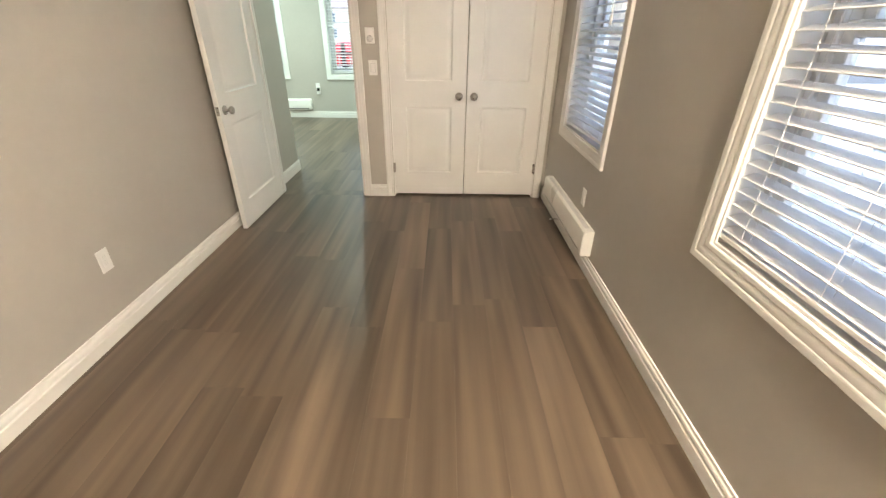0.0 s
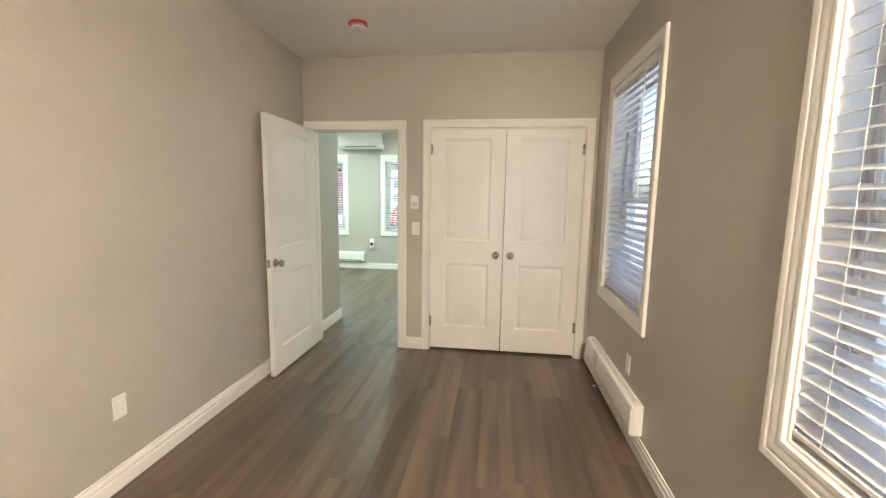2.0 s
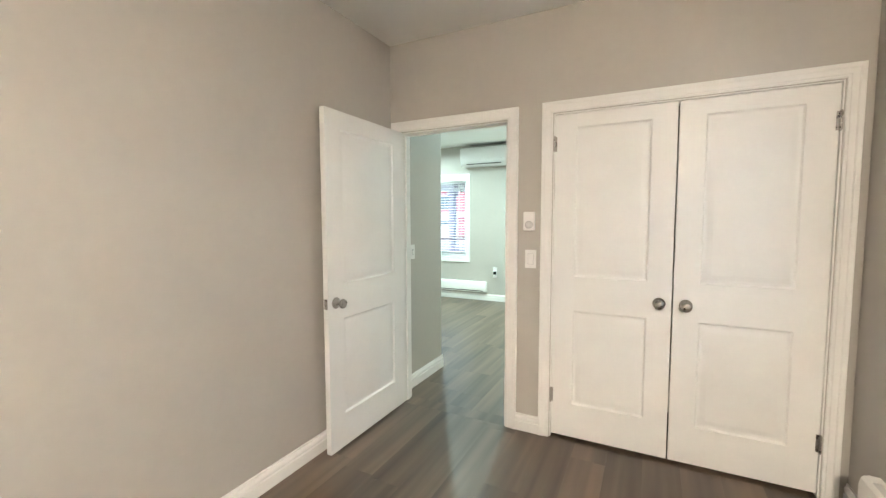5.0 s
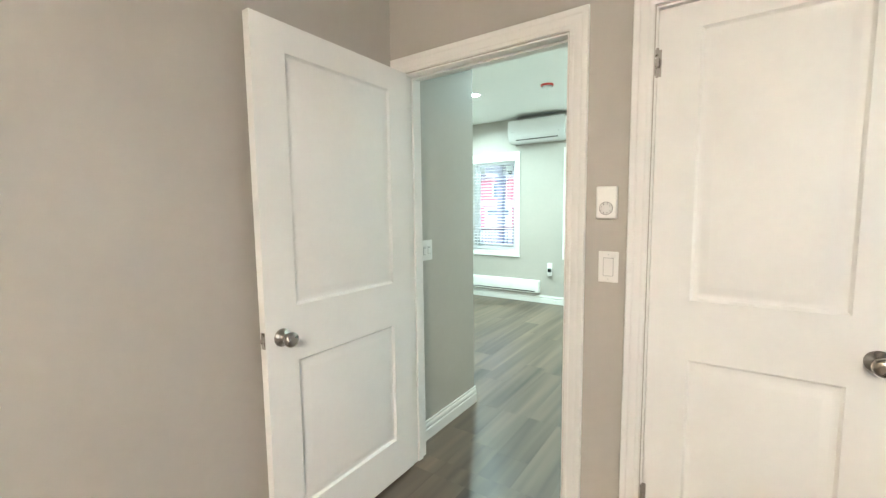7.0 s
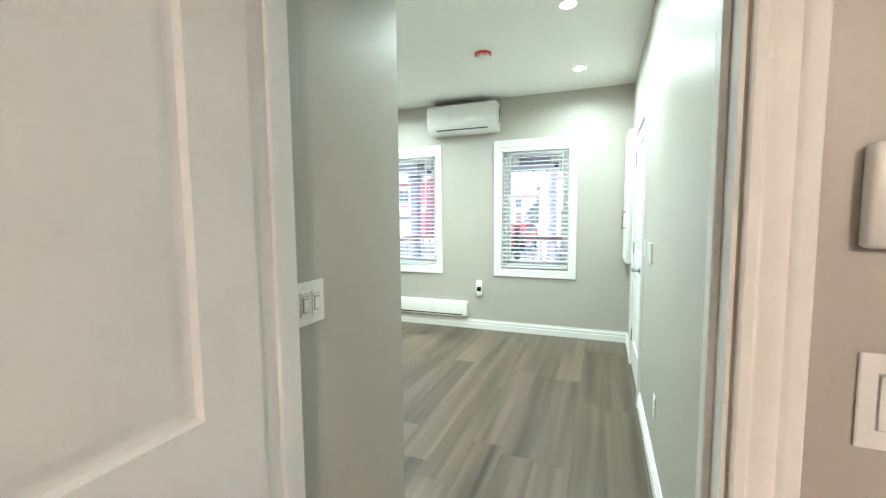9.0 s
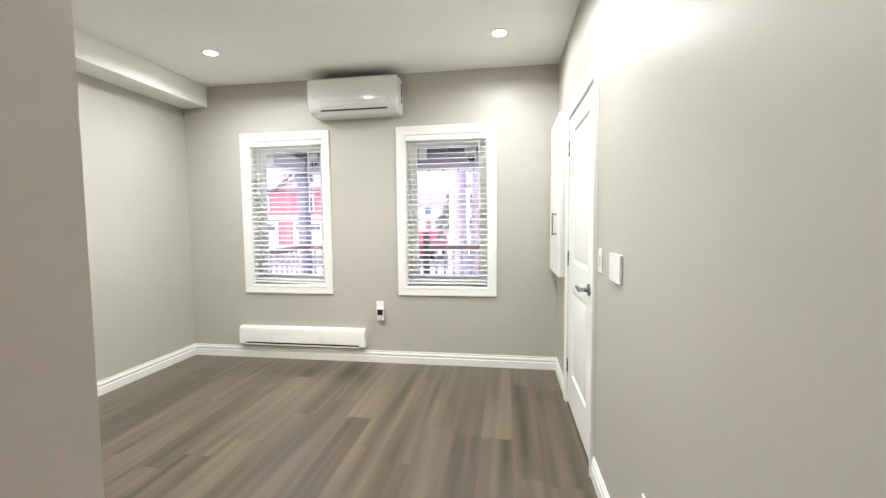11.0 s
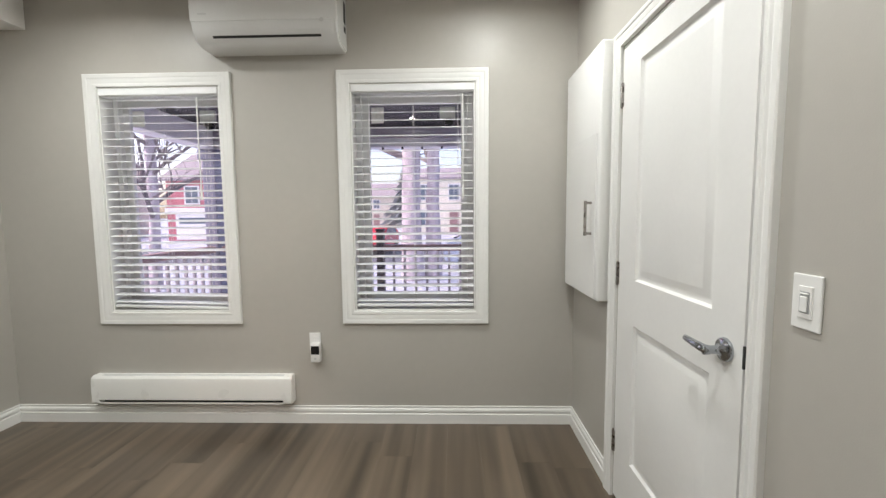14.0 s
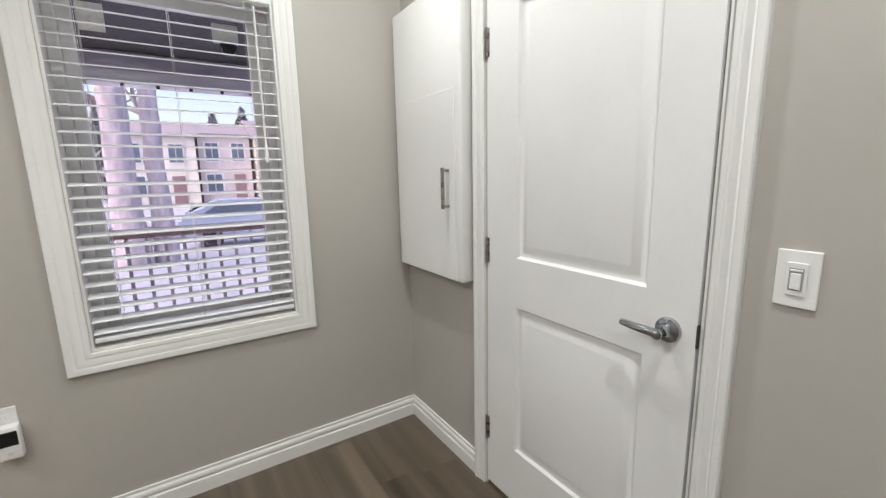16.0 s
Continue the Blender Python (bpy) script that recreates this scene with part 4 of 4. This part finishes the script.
# paper labels and small dome cameras at the tops of the porch windows
for a0 in (LW1[0], LW2[0]):
    wl = 0.76
    tagged(part("paper_label", boxed(a0 + 0.10, a0 + 0.18, YF + 0.1405, YF + 0.1415, 1.93, 2.03), PAPER), "pale printed paper label on the glass", "label", "window labels")
    dc = thing("dome_camera", pose(a0 + wl - 0.17, YF + 0.1415 + 0.012, 1.955), "small dark dome camera on a pale bracket at the glass", "camera", "dome cameras")
    part("bracket", boxed(-0.05, 0.05, -0.008, 0.02, 0.0, 0.075, 0.003, 1), PLASTIC_GREY, dc)
    smooth(part("dome", lathed([(0, -0.050), (0.018, -0.046), (0.030, -0.032), (0.034, -0.012), (0.034, 0.0), (0, 0.0)], Matrix.Translation((0.01, 0.012, -0.001)), 20), BLACK, dc, "dark smoked dome"), 50)


# trees
def limb(bm, p, d, length, r, depth, rng, seg):
    pts, rad = [p.copy()], [r]
    n = 4 if depth else 3
    for i in range(n):
        d = (d + Vector((rng.uniform(-1, 1), rng.uniform(-1, 1), rng.uniform(-0.5, 0.8))) * 0.16).normalized()
        p = p + d * length / n
        pts.append(p.copy())
        rad.append(r * (1 - 0.6 * (i + 1) / n))
    tube(bm, pts, rad, seg)
    if depth:
        for k in range(4 if depth > 1 else 3):
            i = rng.randint(1, n)
            q = Vector((rng.uniform(-1, 1), rng.uniform(-1, 1), rng.uniform(0.0, 0.9))).normalized()
            limb(bm, pts[i], (d + q * 1.1).normalized(), length * rng.uniform(0.5, 0.75), rad[i] * 0.62, depth - 1, rng, max(4, seg - 2))


def bare_tree(x, y, h, r, seed, label, lean=(0, 0), limbs=9, low=0.35):
    rng = random.Random(seed)
    root = thing("tree", pose(x, y, GZ), label, "tree", "bare trees")
    pts = [Vector((lean[0] * t * h + 0.03 * math.sin(t * 9 + seed), lean[1] * t * h, t * h)) for t in [i / 8 for i in range(9)]]
    rad = [r * (1.25 - 0.25 * min(1, t * 5)) * (1 - 0.35 * t) for t in [i / 8 for i in range(9)]]
    bm = tube(bmesh.new(), pts, rad, 16)
    bmesh.ops.subdivide_edges(bm, edges=bm.edges, cuts=2, use_grid_fill=True)
    for v in bm.verts:
        nz = noise.noise(Vector((v.co.x * 6, v.co.y * 6, v.co.z * 2.2 + seed)))
        v.co.x += nz * 0.03 * r / 0.2
        v.co.y += nz * 0.03 * r / 0.2
    smooth(part("trunk", bm, BARK, root), 80)
    bm = bmesh.new()
    for k in range(limbs):
        t = low + (1 - low) * k / (limbs - 1)
        p = Vector((lean[0] * t * h, lean[1] * t * h, t * h))
        a = k * 2.4 + seed
        limb(bm, p, Vector((math.cos(a), math.sin(a), rng.uniform(0.25, 0.9))).normalized(), h * rng.uniform(0.25, 0.42), r * 0.4 * (1.2 - 0.6 * t), 3, rng, 7)
    part("crown", bm, TWIG, root, "bare branching crown")


bare_tree(-2.56, 18.0, 10.5, 0.30, 3, "thick grey-brown tree trunk beyond the porch railing", (-0.002, 0.01))
bare_tree(-1.97, 18.3, 10.0, 0.225, 8, "second tree trunk close beside a thicker one", (0.022, 0.01))
bare_tree(-9.6, 16.5, 8.0, 0.15, 5, "slender bare winter tree in front of the red house", (0.01, 0), 16, 0.24)


def evergreen(x, y, h, seed, label):
    """Tapered trunk with whorls of drooping sprays that grow shorter towards the top."""
    rng = random.Random(seed)
    root = thing("evergreen_tree", pose(x, y, GZ), label, "tree", "evergreens behind the houses")
    part("trunk", tube(bmesh.new(), [(0, 0, 0), (0.05, 0, h * 0.5), (0, 0.03, h)], [0.22, 0.14, 0.03], 8), TWIG, root)
    verts, faces = [], []
    for k in range(700):
        t = rng.random() ** 0.8
        z, reach = h * (0.12 + 0.88 * t), h * 0.46 * (1 - t) * rng.uniform(0.45, 1.15) + 0.1
        a = rng.uniform(0, 2 * math.pi)
        c, sn, wd = math.cos(a), math.sin(a), 0.25 + 0.45 * rng.random()
        i = len(verts)
        verts += [(0, 0, z), (c * reach * 0.6 - sn * wd, sn * reach * 0.6 + c * wd, z - 0.1 * reach), (c * reach, sn * reach, z - 0.45 * reach), (c * reach * 0.6 + sn * wd, sn * reach * 0.6 - c * wd, z - 0.2 * reach)]
        faces.append((i, i + 1, i + 2, i + 3))
    me = bpy.data.meshes.new("crown")
    me.from_pydata(verts, [], faces)
    me.materials.append(NEEDLE)
    ob = new("crown", me)
    ob.parent = root


for ex, ey, eh, es in ((3.5, 70, 11, 1), (7.5, 73, 12.5, 2), (12.0, 69, 10.5, 3), (-9.0, 74, 11.5, 4)):
    evergreen(ex, ey, eh, es, "evergreen paled by haze behind the row of houses")


def house(x, y, w, d, hw, hr, wall_mat, label, seed, garage=False):
    """Two storeys, gabled roof with its ridge along x, windows and door on the street side (towards -y)."""
    root = thing("house", pose(x, y, GZ), label, "house", "houses across the street")
    rng = random.Random(seed)
    body = part("wall", boxed(-w / 2, w / 2, 0, d, 0, hw), wall_mat, root)
    bm = prism(bmesh.new(), [(-0.4, hw - 0.1), (d / 2, hw + hr), (d + 0.4, hw - 0.1), (d + 0.4, hw + 0.1), (d / 2, hw + hr + 0.2), (-0.4, hw + 0.1)], (-w / 2 - 0.4, 0, 0), (w / 2 + 0.4, 0, 0), (0, 1, 0), (0, 0, 1))
    part("roof", bm, ROOF, root)
    for sx in (-w / 2 - 0.001, w / 2 - 0.149):
        part("gable", prism(bmesh.new(), [(0, hw - 0.01), (d, hw - 0.01), (d / 2, hw + hr - 0.02)], (sx, 0, 0), (sx + 0.15, 0, 0), (0, 1, 0), (0, 0, 1)), wall_mat, root)

    def win(cx, z0, z1, ww):
        f = part("window", boxed(cx - ww / 2 - 0.12, cx + ww / 2 + 0.12, -0.08, 0.02, z0 - 0.12, z1 + 0.12), WHITE_EXT, root, "white-framed window")
        for s in (-1, 1):
            part("pane", boxed(cx + s * ww / 4 - ww / 4 + 0.03, cx + s * ww / 4 + ww / 4 - 0.03, -0.10, -0.075, z0, z1), FARGLASS, f)

    n = max(2, int(w / 3.2))
    for i in range(n):
        win(-w / 2 + (i + 0.5) * w / n, hw * 0.62, hw * 0.88, 1.1)
    if garage:
        part("white_band", boxed(-w / 2 - 0.05, w / 2 + 0.05, -0.25, -0.001, hw * 0.46, hw * 0.54), WHITE_EXT, root, "white painted band above the ground floor")
        for i in range(2):
            cx = -w / 2 + (i + 0.5) * w / 2
            g = part("garage_door", boxed(cx - 1.5, cx + 1.5, -0.09, 0.01, 0.1, hw * 0.44), WHITE_EXT, root, "white garage door")
            part("pane", boxed(cx - 1.2, cx + 1.2, -0.11, -0.085, hw * 0.28, hw * 0.38), FARGLASS, g)
    else:
        for i in range(n):
            if i != n // 2:
                win(-w / 2 + (i + 0.5) * w / n, hw * 0.16, hw * 0.42, 1.3)
        part("door", boxed(-w / 2 + (n // 2 + 0.5) * w / n - 0.5, -w / 2 + (n // 2 + 0.5) * w / n + 0.5, -0.06, 0.01, 0.1, hw * 0.42), RAIL, root)


house(-21.4, 40, 9, 9, 5.2, 2.6, REDW, "red brick two-storey house with white trim", 1, True)
house(-15, 78, 12, 9, 5.4, 2.4, TANW, "tan brick two-storey house behind the trees", 2)
house(10.8, 50, 11, 9, 6.0, 2.0, TANW, "tan brick house with white-framed windows", 4)
house(-2.8, 50, 6.2, 9, 6.0, 1.4, CREAM, "cream rendered house behind the pair of trunks", 9)
house(2.75, 51, 4.4, 9, 6.3, 1.2, SALMON, "narrow salmon brick house beside a cream one", 10)
house(24, 46, 9, 9, 5.6, 2.6, TANW, "tan brick house further along the street", 6)
house(-39, 41, 10, 9, 5.4, 2.6, TANW, "tan house further along the street", 7)


def car(x, y, yaw, paint, label):
    root = thing("car", pose(x, y, GZ + 0.02, 0, 0, yaw), label, "car", "parked cars")
    prof = [(-2.2, 0.35), (-2.2, 0.75), (-2.05, 0.92), (-1.0, 1.0), (-0.4, 1.42), (1.1, 1.45), (1.9, 1.0), (2.15, 0.92), (2.2, 0.4), (2.1, 0.3), (-2.1, 0.28)]
    bm = prism(bmesh.new(), prof, (0, -0.85, 0), (0, 0.85, 0), (1, 0, 0), (0, 0, 1))
    bmesh.ops.bevel(bm, geom=list(bm.edges), offset=0.07, segments=2, affect="EDGES")
    smooth(part("body", bm, paint, root), 50)
    for s in (-1, 1):
        part("side_window", prism(bmesh.new(), [(-0.85, 1.02), (-0.38, 1.34), (1.0, 1.37), (1.6, 1.02)], (0, s * 0.852 - 0.004, 0), (0, s * 0.852 + 0.004, 0), (1, 0, 0), (0, 0, 1)), FARGLASS, root)
    for wx in (-1.35, 1.35):
        for s in (-1, 1):
            m = Matrix.Translation((wx, s * 0.80, 0.31)) @ Matrix.Rotation(radians(90), 4, "X")
            w = part("wheel", lathed([(0.2, -0.09), (0.3, -0.09), (0.31, -0.05), (0.31, 0.05), (0.3, 0.09), (0.2, 0.09)], m, 20), RUBBER, root)
            part("rim", lathed([(0, -0.06), (0.2, -0.092), (0.2, 0.092), (0, 0.06)], m, 16), CHROME, w)


car(-5.6, 27.5, 84, CARRED, "red car standing in the street beyond the trees")
car(5.6, 27.6, 2, CARRED, "red car parked along the street")
car(0.55, 20.6, 178, CARBLUE, "silver-blue car parked across the snowy drive")

# neighbouring house past the bedroom windows: lapped siding with one white window
nb = thing("neighbour_house", pose(5.6, 0, GZ), "pale blue sided house close beside the bedroom", "house")
part("wall", boxed(0.02, 6, -8, 5.4, 0, 4.1), SIDING, nb)
part("roof", prism(bmesh.new(), [(-0.35, 4.0), (3.0, 5.6), (6.4, 4.0), (6.4, 4.15), (3.0, 5.75), (-0.35, 4.15)], (0, -8.3, 0), (0, 5.7, 0), (1, 0, 0), (0, 0, 1)), ROOF, nb)
sid = None
for i in range(25):
    if sid is None:
        o = part("siding_board", prism(bmesh.new(), [(0.02, 0), (-0.012, 0), (0.012, 0.158), (0.02, 0.158)], (0, -8, 0), (0, 5.4, 0), (1, 0, 0), (0, 0, 1)), SIDING, nb)
        sid = o.data
    else:
        o = new("siding_board", sid)
        o.parent = nb
    o.location = (0, 0, 0.02 + i * 0.158)
for cy in (-0.2, 3.9):
    f = part("window", boxed(-0.05, 0.03, cy - 0.55, cy + 0.55, 1.3, 2.9, 0.01, 1), WHITE_EXT, nb, "white-framed window")
    for s in (0, 1):
        part("pane", boxed(-0.06, -0.045, cy - 0.44, cy + 0.44, 1.42 + s * 0.73, 2.07 + s * 0.73), CURTAIN, f)
part("corner_board", boxed(-0.03, 0.05, 5.32, 5.42, 0, 4.0), WHITE_EXT, nb)


# ---------------------------------------------------------------- floor planks
fl_root = tagged(part("floor", boxed(XLL, XR, YB, YF, -0.1, -0.0065), SLAB), "grey-brown wood-look vinyl plank floor", kind="structure")


def plank(x0, x1, y0, y1):
    g, b = 0.0001, 0.0003
    x0, x1, y0, y1 = x0 + g, x1 - g, y0 + g, y1 - g
    if x1 - x0 < 0.006 or y1 - y0 < 0.006:
        return
    lo = [(x0, y0, -0.006), (x1, y0, -0.006), (x1, y1, -0.006), (x0, y1, -0.006)]
    mi = [(x, y, -b * 0.4) for x, y, z in lo]
    hi = [(x0 + b, y0 + b, 0), (x1 - b, y0 + b, 0), (x1 - b, y1 - b, 0), (x0 + b, y1 - b, 0)]
    faces = [(8, 9, 10, 11)] + [(k, (k + 1) % 4, (k + 1) % 4 + 4, k + 4) for k in range(4)] + [(k + 4, (k + 1) % 4 + 4, (k + 1) % 4 + 8, k + 8) for k in range(4)]
    me = bpy.data.meshes.new("plank")
    me.from_pydata(lo + mi + hi, [], faces)
    me.materials.append(PLANK)
    ob = new("plank", me)
    ob.parent = fl_root


PWID, PLEN = 0.19, 1.22
rooms = [(XL, XR, YB, YC), (DOOR_O[0], DOOR_O[1], YC, YC2), (CLOS_O[0], CLOS_O[1], YC, YC + 0.06), (XL, XH, YC2, YH), (XLL, XH, YH, YF)]
rng = random.Random(11)
for i in range(int((XR - XLL) / PWID) + 2):
    a0 = -23 * PWID + i * PWID
    shift = rng.uniform(0, PLEN)
    for j in range(-1, 12):
        b0 = YB - PLEN + shift + j * PLEN
        for k, (rx0, rx1, ry0, ry1) in enumerate(rooms):
            # boards run on unbroken through doorways and into the living room
            p = (max(a0, rx0), min(a0 + PWID, rx1), max(b0, ry0), min(b0 + PLEN, ry1))
            if p[1] - p[0] > 0.004 and p[3] - p[2] > 0.004:
                plank(*p)
